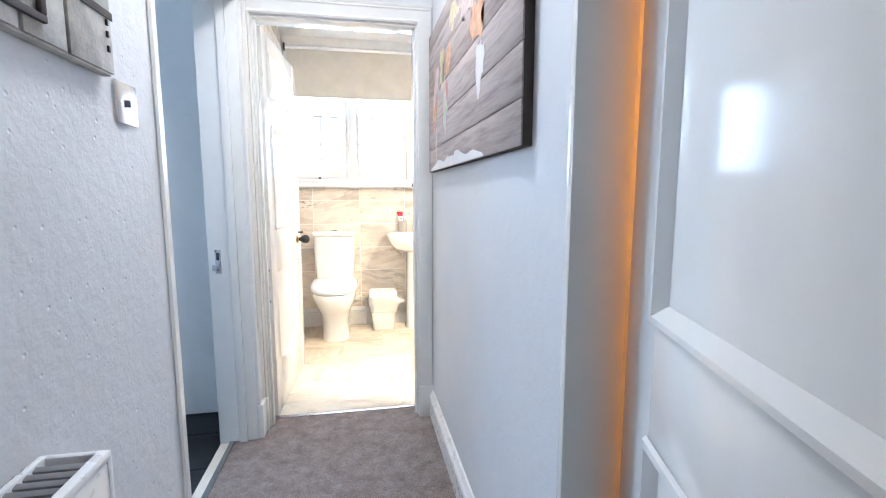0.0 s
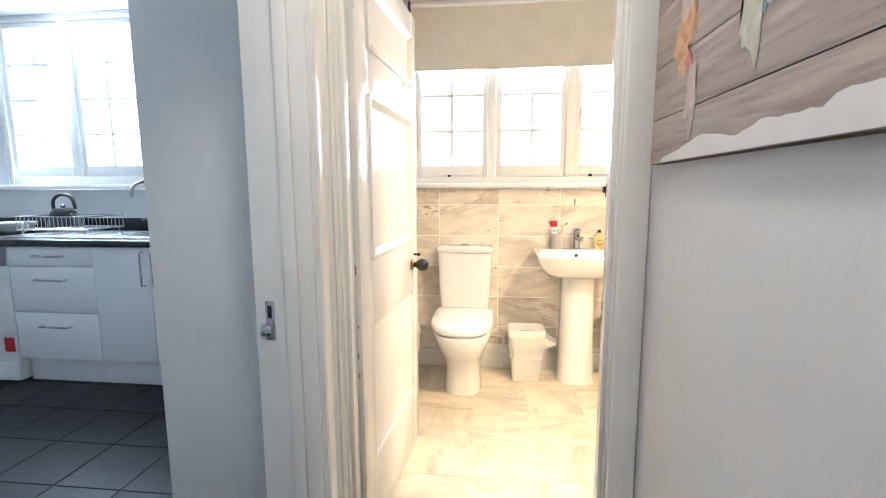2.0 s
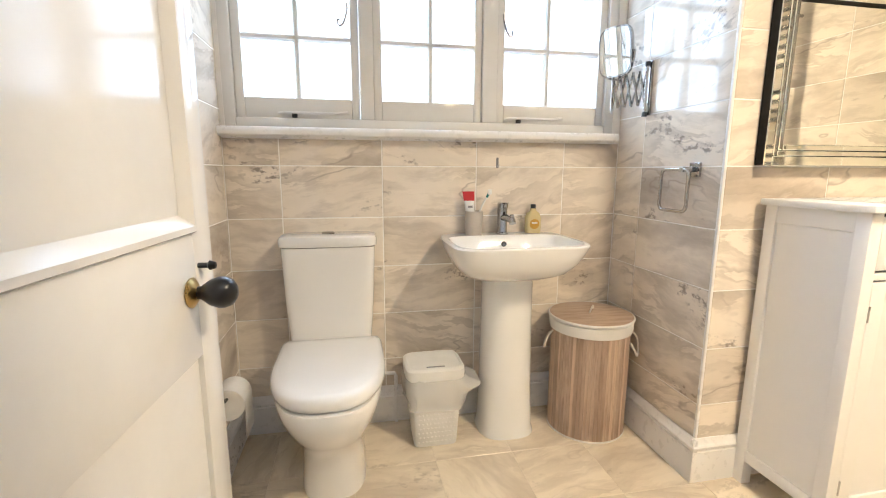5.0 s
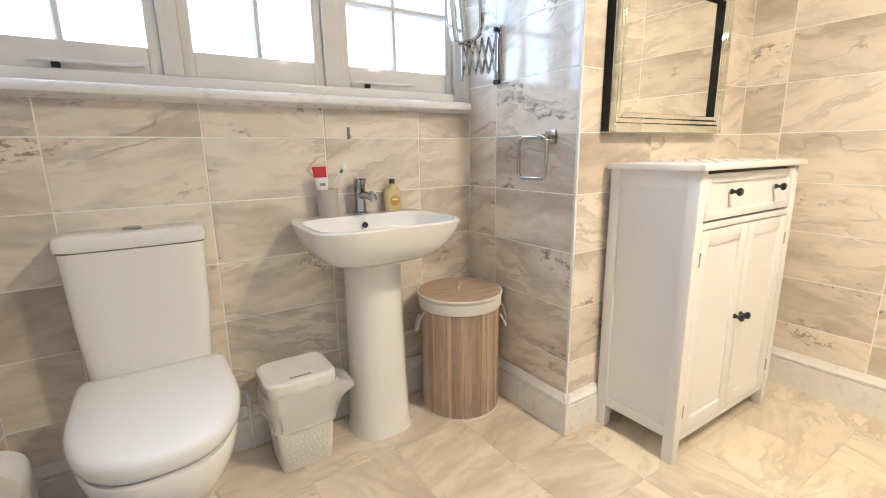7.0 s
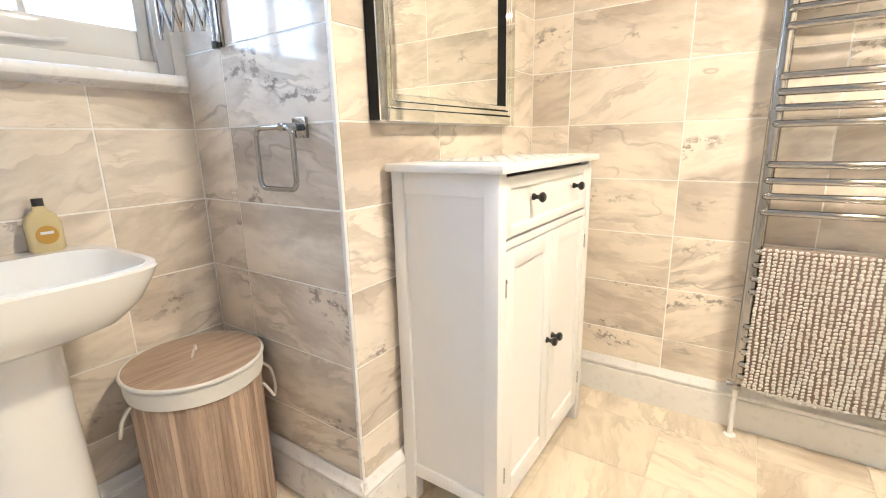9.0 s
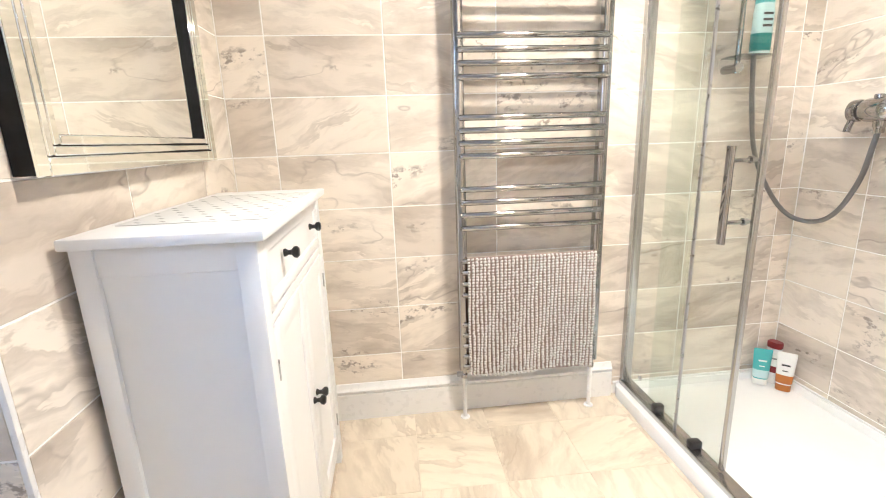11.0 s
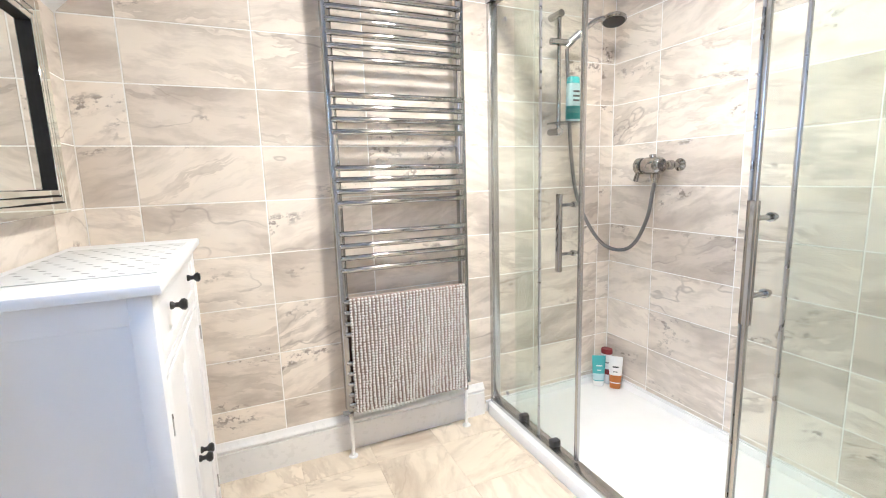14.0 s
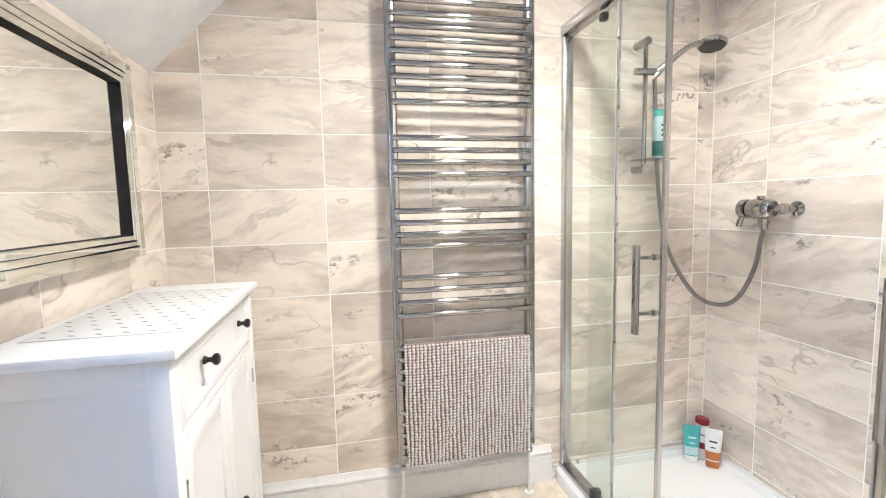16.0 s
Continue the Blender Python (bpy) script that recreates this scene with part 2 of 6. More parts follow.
ACRYLIC = plain("white_acrylic", (0.86, 0.86, 0.86), 0.22, vary=0.015)
CHROME = plain("chrome", (0.42, 0.415, 0.41), 0.07, 1.0, vary=0.03)
SATIN_METAL = plain("satin_metal", (0.46, 0.46, 0.47), 0.28, 1.0)
HOSE = plain("hose_metal", (0.26, 0.25, 0.245), 0.30, 1.0)
ALU = plain("silver_aluminium", (0.50, 0.50, 0.495), 0.24, 1.0)
SWITCH_METAL = plain("polished_switch_plate", (0.82, 0.82, 0.83), 0.22, 1.0, vary=0.02)
BRASS = plain("aged_brass", (0.45, 0.33, 0.14), 0.28, 1.0)
BLACK = plain("black_paint", (0.010, 0.010, 0.011), 0.30)
MATT_BLACK = plain("matt_black_paint", (0.006, 0.006, 0.006), 0.8)
DARK = plain("dark_plastic", (0.03, 0.03, 0.032), 0.4)
GREY_PLASTIC = plain("grey_plastic", (0.25, 0.25, 0.26), 0.4)
MIRROR = plain("mirror_glass", (0.90, 0.92, 0.90), 0.01, 1.0, vary=0.0)
BEVEL_MIRROR = plain("bevelled_mirror", (0.84, 0.86, 0.80), 0.04, 1.0, vary=0.01)
GLASS = pane_glass("window_glass", (0.98, 0.99, 1.0))
SHOWER_GLASS = pane_glass("shower_glass", (0.950, 0.974, 0.957))
CARPET = carpet_material()
BLIND = plain("cream_blind_fabric", (0.66, 0.61, 0.52), 0.85, grain=0.3, grain_scale=500)
BAMBOO = wood("bamboo", (0.52, 0.400, 0.310), (0.32, 0.230, 0.170), 0.5, (60, 60, 5))
BAMBOO_LID = wood("bamboo_lid", (0.47, 0.355, 0.265), (0.32, 0.225, 0.155), 0.5, (6, 60, 40), False)
FABRIC = plain("white_cotton", (0.74, 0.73, 0.70), 0.9, grain=0.4, grain_scale=600)
ROPE = plain("cotton_rope", (0.74, 0.70, 0.62), 0.9, grain=0.5, grain_scale=500)
CHENILLE = plain("chenille_pile", (0.76, 0.725, 0.69), 0.95, vary=0.06, scale=60, grain=0.6, grain_scale=900)
MAT_BACK = plain("mat_backing", (0.29, 0.215, 0.18), 0.95, grain=0.4)
RUBBER_MAT = plain("pale_grey_mat", (0.70, 0.70, 0.70), 0.5)
MAT_DASH = plain("grey_print", (0.27, 0.27, 0.28), 0.6)
PLANK = wood("weathered_plank", (0.56, 0.495, 0.465), (0.33, 0.28, 0.265), 0.8, (60, 4, 60))
CANVAS_EDGE = plain("canvas_edge", (0.07, 0.055, 0.05), 0.8)
DISTRESSED = plain("distressed_white_paint", (0.44, 0.42, 0.38), 0.7, vary=0.3, scale=22, grain=0.5, grain_scale=120)
WORKTOP = plain("black_worktop", (0.02, 0.02, 0.022), 0.2, grain=0.1)
STEEL = plain("brushed_steel", (0.55, 0.56, 0.57), 0.25, 1.0)
TEAL = plain("teal_plastic", (0.10, 0.42, 0.43), 0.3)
TEAL_DEEP = plain("deep_teal_plastic", (0.02, 0.20, 0.19), 0.3)
CLEAR_BLUE = plain("pale_blue_plastic", (0.55, 0.72, 0.74), 0.25)
RED = plain("red_plastic", (0.50, 0.02, 0.03), 0.3)
DARK_RED = plain("dark_red_plastic", (0.20, 0.015, 0.02), 0.3)
ORANGE = plain("orange_plastic", (0.42, 0.14, 0.02), 0.3)
AMBER = plain("amber_soap", (0.52, 0.30, 0.06), 0.12)
STONEWARE = plain("beige_stoneware", (0.50, 0.45, 0.39), 0.5)
LINER, _nt, _p = material("bin_liner")
_tr = _nt.nodes.new("ShaderNodeBsdfTransparent")
_mx = _nt.nodes.new("ShaderNodeMixShader")
_mx.inputs[0].default_value = 0.55
_p.inputs["Base Color"].default_value = (0.82, 0.82, 0.81, 1)
_p.inputs["Roughness"].default_value = 0.25
_nt.links.new(_tr.outputs[0], _mx.inputs[1])
_nt.links.new(_p.outputs[0], _mx.inputs[2])
_nt.links.new(_mx.outputs[0], _nt.nodes["Material Output"].inputs["Surface"])
SOAP_BOTTLE = plain("clear_yellow_bottle", (0.62, 0.52, 0.28), 0.08)
SKY_GLOW = glow("sky_backdrop", (0.90, 0.95, 1.0), 1.9)
LAMP_GLOW = glow("lamp_diffuser", (1.0, 0.79, 0.52), 4.0)
# glow of the fixture added for the hall fill
HALL_FILL_GLOW = glow("hall_fill_diffuser", (0.93, 0.96, 1.0), 2.0)
MAP_ORANGE = plain("map_orange", (0.62, 0.36, 0.22), 0.8, vary=0.3, scale=40)
MAP_WHITE = plain("map_white", (0.72, 0.70, 0.69), 0.8)
MAP_PINK = plain("map_pink", (0.56, 0.45, 0.42), 0.8, vary=0.25, scale=40)
MAP_RED = plain("map_red", (0.52, 0.22, 0.21), 0.8)
MAP_BLUE = plain("map_blue", (0.25, 0.36, 0.48), 0.8)
MAP_GREEN = plain("map_green", (0.50, 0.50, 0.42), 0.8, vary=0.2, scale=40)
MAP_YELLOW = plain("map_yellow", (0.60, 0.53, 0.36), 0.8, vary=0.2, scale=40)


# mesh helpers
def box(bm, x0, x1, y0, y1, z0, z1, bevel=0.0, segments=2):
    r = bmesh.ops.create_cube(bm, size=1)
    vs = r["verts"]
    for v in vs:
        v.co = Vector((x0 + (v.co.x + 0.5) * (x1 - x0), y0 + (v.co.y + 0.5) * (y1 - y0), z0 + (v.co.z + 0.5) * (z1 - z0)))
    if bevel:
        es = list({e for v in vs for e in v.link_edges})
        bmesh.ops.bevel(bm, geom=es, offset=bevel, segments=segments, affect="EDGES", profile=0.5)
    return bm


def boxes(*rows, bevel=0.0):
    bm = bmesh.new()
    for r in rows:
        box(bm, *r, bevel=bevel)
    return bm


def bb(*r, bevel=0.004, segments=2):
    return box(bmesh.new(), *r, bevel=bevel, segments=segments)


def loft(sections, close_start=True, close_end=True, bm=None):
    """Skin over closed loops of equal length."""
    bm = bm or bmesh.new()
    loops = [[bm.verts.new(p) for p in s] for s in sections]
    n = len(loops[0])
    for a, b in zip(loops, loops[1:]):
        for i in range(n):
            bm.faces.new((a[i], a[(i + 1) % n], b[(i + 1) % n], b[i]))
    if close_start:
        bm.faces.new(loops[0][::-1])
    if close_end:
        bm.faces.new(loops[-1])
    bmesh.ops.recalc_face_normals(bm, faces=bm.faces)
    return bm


def lathe(profile, cx, cy, seg=32, bm=None, axis="z", origin=(0, 0, 0)):
    """Turn (radius, height) rows about an axis through (cx, cy), or about x or y through origin."""
    secs = []
    for r, h in profile:
        s = []
        for i in range(seg):
            a = 2 * math.pi * i / seg
            c, d = r * math.cos(a), r * math.sin(a)
            if axis == "z":
                s.append((cx + c, cy + d, h))
            elif axis == "x":
                s.append((origin[0] + h, origin[1] + c, origin[2] + d))
            else:
                s.append((origin[0] + c, origin[1] + h, origin[2] + d))
        secs.append(s)
    return loft(secs, bm=bm)


def tube(points, r, seg=12, bm=None, closed=False):
    bm = bm or bmesh.new()
    pts = [Vector(p) for p in points]
    n = len(pts)
    up = None
    loops = []
    for i, p in enumerate(pts):
        if closed:
            d = (pts[(i + 1) % n] - pts[i - 1]).normalized()
        else:
            d = (pts[min(i + 1, n - 1)] - pts[max(i - 1, 0)]).normalized()
        if up is None:
            up = d.orthogonal().normalized()
        up = (up - d * up.dot(d)).normalized()
        side = d.cross(up)
        loops.append([bm.verts.new(p + r * (math.cos(2 * math.pi * k / seg) * up + math.sin(2 * math.pi * k / seg) * side)) for k in range(seg)])
    rng = range(n if closed else n - 1)
    for i in rng:
        a, b = loops[i], loops[(i + 1) % n]
        for k in range(seg):
            bm.faces.new((a[k], a[(k + 1) % seg], b[(k + 1) % seg], b[k]))
    if not closed:
        bm.faces.new(loops[0][::-1])
        bm.faces.new(loops[-1])
    bmesh.ops.recalc_face_normals(bm, faces=bm.faces)
    return bm


def rounded(cx, cy, hx, hy, z, power=4.0, n=40, front=1.0):
    """A superellipse loop; front < 1 draws the -y half in."""
    out = []
    for i in range(n):
        a = 2 * math.pi * i / n
        c, s = math.cos(a), math.sin(a)
        x = math.copysign(abs(c) ** (2 / power), c)
        y = math.copysign(abs(s) ** (2 / power), s)
        out.append((cx + hx * x, cy + hy * y, z))
    return out


def smooth_path(points, steps=8):
    """Catmull-Rom points along a line."""
    p = [Vector(q) for q in points]
    p = [p[0] * 2 - p[1]] + p + [p[-1] * 2 - p[-2]]
    out = []
    for i in range(1, len(p) - 2):
        for k in range(steps):
            t = k / steps
            a, b, c, d = p[i - 1], p[i], p[i + 1], p[i + 2]
            out.append(0.5 * ((2 * b) + (c - a) * t + (2 * a - 5 * b + 4 * c - d) * t * t + (3 * b - a - 3 * c + d) * t ** 3))
    out.append(p[-2])
    return out


def as_mesh(name, bm, mat, smooth=True):
    me = bpy.data.meshes.new(name)
    bm.to_mesh(me)
    bm.free()
    me.materials.append(mat)
    if smooth:
        me.polygons.foreach_set("use_smooth", [True] * len(me.polygons))
        me.set_sharp_from_angle(angle=radians(38))
    return me


def thing(name, x, y, z, label, category, group=""):
    ob = new(name)
    ob.empty_display_size = 0.05
    ob.matrix_basis = pose(x, y, z)
    return tagged(ob, label, category, group)


def part(name, bm, mat, parent, label=""):
    ob = new(name, as_mesh(name, bm, mat))
    ob.parent = parent
    if parent.type == "EMPTY":
        ob.matrix_parent_inverse = parent.matrix_basis.inverted()
    if label:
        ob["label"] = label
    return ob


def piece(name, mesh, m, parent):
    """A repeat on shared mesh data, placed at m in the world, under a parent that stands at the origin or at its own base."""
    ob = new(name, mesh)
    ob.parent = parent
    ob.matrix_parent_inverse = parent.matrix_basis.inverted()
    ob.matrix_basis = m
    return ob


def single(name, bm, mat, label, category, group=""):
    return tagged(new(name, as_mesh(name, bm, mat)), label, category, group)


def structure(name, bm, mat, label, category="wall"):
    return tagged(new(name, as_mesh(name, bm, mat)), label, category, "", "structure")

# large structure: tiled faces of the bathroom stand at these lines
XW, XE, YS, YN = -0.425, 2.279, 1.206, 4.082
XR, YR = 1.198, 3.485
HALL_L, HALL_R, DOOR_Y = -0.333, 0.520, 2.335
G = 0.0016
CZ = 2.42

wall_north = structure("wall_north", boxes((-0.497, 1.30, YN + G, YN + 0.30, -0.05, 1.238), (-0.497, 1.30, YN + G, YN + 0.30, 2.33, 2.55),
                                           (-0.497, -0.41, YN + G, YN + 0.30, 1.238, 2.33), (1.165, 1.30, YN + G, YN + 0.30, 1.238, 2.33)), GROUT, "bathroom window wall, pale grouted, tiled below the sill")
wall_box = structure("wall_eaves", boxes((XR + G, 2.42, YR + G, YN + 0.32, -0.05, CZ + 0.1)), GROUT, "boxed-out bathroom wall clad in cream stone tiles")
wall_east = structure("wall_east", boxes((XE + G, XE + 0.14, 1.07, YR + 0.10, -0.05, CZ + 0.1)), GROUT, "bathroom end wall clad in cream stone tiles")
wall_shower = structure("wall_shower", boxes((0.617, XE + G, YS - 0.13, YS - G, -0.05, CZ + 0.1)), GROUT, "shower wall clad in cream stone tiles")
wall_west = structure("wall_west", boxes((-0.497, XW - G, DOOR_Y + 0.10, YN + G, -0.05, CZ + 0.1)), GROUT, "bathroom side wall clad in cream stone tiles")
wall_hall_right = structure("wall_hall_right", boxes((HALL_R, 0.617, 0.862, DOOR_Y + 0.10, -0.05, CZ + 0.1), (HALL_R, 0.617, 0.045, 0.862, 1.985, CZ + 0.1),
                                                     (HALL_R, 0.617, -1.5, 0.045, -0.05, CZ + 0.1)), PAINT, "smooth white-painted hall wall")
wall_hall_left = structure("wall_hall_left", boxes((-0.497, HALL_L, -1.5, 1.400, -0.05, CZ + 0.1), (-0.497, HALL_L, 1.400, 2.255, 1.985, CZ + 0.1),
                                                   (-0.497, HALL_L, 2.255, DOOR_Y + 0.10, -0.05, CZ + 0.1)), LUMPY, "hall wall of old lumpy plaster painted white")
wall_door = structure("wall_door", boxes((HALL_L, -0.310, DOOR_Y + 0.004, DOOR_Y + 0.10, -0.05, CZ + 0.1), (0.462, HALL_R, DOOR_Y + 0.004, DOOR_Y + 0.10, -0.05, CZ + 0.1),
                                         (-0.310, 0.462, DOOR_Y + 0.004, DOOR_Y + 0.10, 1.955, CZ + 0.1)), PAINT, "white-painted wall round the bathroom doorway")
wall_hall_end = structure("wall_hall_end", boxes((-0.497, 0.617, -1.62, -1.5, -0.05, 2.52)), PAINT, "white-painted hall end wall")
wall_kitchen = structure("wall_kitchen", boxes((-4.1, -0.497, 4.123, 4.42, -0.05, 1.205), (-4.1, -0.497, 4.123, 4.42, 2.40, 2.52), (-4.1, -3.44, 4.123, 4.42, 1.205, 2.40),
                                               (-2.165, -0.497, 4.123, 4.42, 1.205, 2.40), (-4.2, -4.1, 0.4, 4.42, -0.05, 2.52), (-4.1, -0.497, 0.3, 0.4, -0.05, 2.52)), PAINT, "white-painted kitchen walls")
wall_side_room = structure("wall_side_room", boxes((0.617, 2.0, 0.98, 1.07, -0.05, 2.52), (0.617, 2.0, -0.6, -0.5, -0.05, 2.52), (2.0, 2.1, -0.6, 1.07, -0.05, 2.52)), PAINT, "plain walls of the side room")
# sloping ceiling over the boxed wall
slope = bmesh.new()
zs, ys0, ys1 = 1.705, YR + 0.01, YR + 0.01 - (CZ - 1.705)
for x in (XR + 0.004, XE + 0.01):
    for y, z in ((ys0, zs - 0.01), (ys1, CZ), (ys1 + 0.09, CZ + 0.05), (ys0, zs + 0.12)):
        slope.verts.new((x, y, z))
slope.verts.ensure_lookup_table()
sv = slope.verts
for f in ((0, 1, 2, 3), (7, 6, 5, 4), (0, 4, 5, 1), (1, 5, 6, 2), (2, 6, 7, 3), (3, 7, 4, 0)):
    slope.faces.new([sv[i] for i in f])
bmesh.ops.recalc_face_normals(slope, faces=slope.faces)
structure("ceiling_slope", slope, CEIL, "white sloping ceiling under the eaves", "ceiling")
structure("ceiling", boxes((-4.2, 2.45, -1.7, 4.45, CZ + 0.0, CZ + 0.14)), CEIL, "white painted ceiling", "ceiling")

# floors
floor_bath = structure("floor_bathroom", boxes((-0.497, XE + 0.02, YS - 0.02, YN + 0.02, -0.10, -0.0016), ), FLOOR_GROUT, "bathroom floor of cream stone tiles", "floor")
structure("floor_hall", boxes((HALL_L - 0.11, HALL_R + 0.02, -1.55, 2.428, -0.09, 0.006)), CARPET, "brown-grey cut-pile hall carpet", "carpet")
floor_kitchen = structure("floor_kitchen", boxes((-4.15, HALL_L - 0.118, 0.35, 4.15, -0.10, -0.008)), SLATE_GROUT, "kitchen floor of dark slate tiles", "floor")
structure("floor_side_room", boxes((0.541, 2.05, -0.55, 1.0, -0.10, 0.0)), CARPET, "carpeted side room floor", "floor")
# metal carpet strips
single("threshold_strip", bb(HALL_L - 0.122, HALL_L - 0.100, 1.415, 2.235, 0.002, 0.010, bevel=0.003), ALU, "silver metal carpet strip in the kitchen doorway", "threshold")
single("threshold_strip", bb(-0.29, 0.44, 2.420, 2.448, -0.002, 0.011, bevel=0.003), ALU, "pale metal carpet strip in the bathroom doorway", "threshold")

# sky outside the windows
backdrop = boxes((-22, 14, 9.0, 9.05, -6, 12))
structure("backdrop_sky", backdrop, SKY_GLOW, "pale overcast sky", "sky")


def skirting(name, x0, y0, x1, y1, nx, ny, label, h=0.160, d=0.018):
    """A moulded board along a line, standing off the wall on the side (nx, ny)."""
    prof = [(0, 0), (d, 0), (d, h - 0.046), (d - 0.005, h - 0.043), (d - 0.005, h - 0.040), (d + 0.002, h - 0.034), (d + 0.003, h - 0.027), (d - 0.001, h - 0.021), (d - 0.006, h - 0.017), (d - 0.009, h - 0.006), (d - 0.013, h), (0, h)]
    a = [(x0 + nx * u, y0 + ny * u, w) for u, w in prof]
    b = [(x1 + nx * u, y1 + ny * u, w) for u, w in prof]
    return tagged(new(name, as_mesh(name, loft([a, b]), SATIN)), label, "skirting", "", "structure")


SK = "tall white moulded skirting board"
skirting("baseboard_east", XE - 0.001, 2.00, XE - 0.001, YR, -1, 0, SK)
skirting("baseboard_eaves", XR - 0.017, YR - 0.001, XE - 0.02, YR - 0.001, 0, -1, SK)
skirting("baseboard_return", XR - 0.001, YR - 0.018, XR - 0.001, YN, -1, 0, SK)
skirting("baseboard_north", XW, YN - 0.001, XR - 0.02, YN - 0.001, 0, -1, SK)
skirting("baseboard_west", XW + 0.001, DOOR_Y + 0.10, XW + 0.001, YN - 0.02, 1, 0, SK)
skirting("baseboard_hall", HALL_R - 0.001, 0.868, HALL_R - 0.001, DOOR_Y - 0.025, -1, 0, "white hall skirting board", 0.145, 0.02)
skirting("baseboard_hall_left", HALL_L + 0.001, -1.5, HALL_L + 0.001, 1.375, 1, 0, "white hall skirting board", 0.145, 0.02)


def casing(name, pts, width, normal, label, z_top, mat=GLOSS, first=None, flat_second=False):
    """Architrave: two uprights and a head. pts: the two foot points of the opening's edge; normal: out of the wall."""
    prof = [(0.000, 0.000), (0.000, 0.014), (0.006, 0.019), (0.013, 0.016), (0.018, 0.012), (0.055, 0.015), (0.060, 0.021), (0.066, 0.019), (0.070, 0.024), (0.078, 0.026), (width, 0.022), (width, 0.000)]
    holder = thing(name, *pts[0], 0, label, "architrave")
    holder["kind"] = "structure"
    (ax, ay), (bx, by) = pts
    d = Vector((bx - ax, by - ay, 0)).normalized()
    nrm = Vector((*normal, 0))
    for (px, py), s in ((pts[0], -1), (pts[1], 1)):
        lo, hi = [], []
        narrow = first is not None and s < 0
        flat = [(0, 0), (0, 0.013), (0.002, 0.017), (0.006, 0.019), (width - 0.010, 0.019), (width - 0.004, 0.016), (width, 0.010), (width, 0)]
        shape = flat if flat_second and s > 0 else prof
        for u, w in ([(0, 0), (0, 0.004), (0.004, 0.008), (first - 0.006, 0.008), (first, 0.003), (first, 0)] if narrow else shape):
            q = Vector((px, py, 0)) + d * s * u + nrm * w
            lo.append((q.x, q.y, 0.0))
            hi.append((q.x, q.y, z_top + u))
        part("upright", loft([lo, hi]), mat, holder)
        if narrow:
            continue
        foot = Vector((px, py, 0)) + d * s * (width / 2)
        hx, hy = abs(d.x) * (width / 2 + 0.003), abs(d.y) * (width / 2 + 0.003)
        lo2 = Vector((foot.x, foot.y, 0)) + nrm * 0.0015
        hi2 = Vector((foot.x, foot.y, 0)) + nrm * 0.029
        part("plinth_block", bb(min(lo2.x, hi2.x) - hx, max(lo2.x, hi2.x) + hx, min(lo2.y, hi2.y) - hy, max(lo2.y, hi2.y) + hy, 0.0, 0.17, bevel=0.004), mat, holder)
    a, b = [], []
    for u, w in prof:
        q = Vector((ax, ay, 0)) - d * u + nrm * w
        a.append((q.x, q.y, z_top + u))
        q = Vector((bx, by, 0)) + d * u + nrm * w
        b.append((q.x, q.y, z_top + u))
    part("head", loft([a, b]), mat, holder)
    return holder


# bathroom doorway: lining, stops, casing
frame_b = thing("door_frame_bathroom", -0.30, DOOR_Y, 0, "white gloss door lining with chipped edges round the bathroom doorway", "door frame")
frame_b["kind"] = "structure"
part("jamb", bb(-0.312, -0.290, DOOR_Y - 0.001, DOOR_Y + 0.106, 0.0, 1.955, bevel=0.002), GLOSS, frame_b)
jamb_r = part("jamb", bb(0.440, 0.464, DOOR_Y - 0.001, DOOR_Y + 0.106, 0.0, 1.955, bevel=0.002), GLOSS, frame_b)
part("head_lining", bb(-0.312, 0.464, DOOR_Y - 0.001, DOOR_Y + 0.106, 1.933, 1.957, bevel=0.002), GLOSS, frame_b)
part("stop", bb(-0.2905, -0.277, DOOR_Y + 0.020, DOOR_Y + 0.052, 0.0, 1.934, bevel=0.002), GLOSS, frame_b)
part("stop", bb(0.428, 0.4405, DOOR_Y + 0.020, DOOR_Y + 0.052, 0.0, 1.934, bevel=0.002), GLOSS, frame_b)
keep = part("strike_plate", bb(0.4375, 0.4405, DOOR_Y + 0.080, DOOR_Y + 0.098, 0.80, 0.905, bevel=0.001), SATIN_METAL, jamb_r, "dark metal strike plate")
part("keep_hole", bb(0.4365, 0.4385, DOOR_Y + 0.0835, DOOR_Y + 0.0945, 0.855, 0.885, bevel=0.0005), BLACK, jamb_r)
part("keep_hole", bb(0.4365, 0.4385, DOOR_Y + 0.0835, DOOR_Y + 0.0945, 0.815, 0.838, bevel=0.0005), BLACK, jamb_r)
part("bolt_plate", bb(0.4375, 0.4395, DOOR_Y + 0.1065, DOOR_Y + 0.112, 1.176, 1.214, bevel=0.0008), BLACK, jamb_r)
part("bolt_keep", bb(0.430, 0.4395, DOOR_Y + 0.1065, DOOR_Y + 0.118, 1.187, 1.206, bevel=0.003), BLACK, jamb_r, "black bolt keep")
casing("trim_bathroom_door", ((-0.296, DOOR_Y - 0.001), (0.446, DOOR_Y - 0.001)), 0.073, (0, -1), "white moulded architrave round the bathroom doorway", 1.945, flat_second=True)

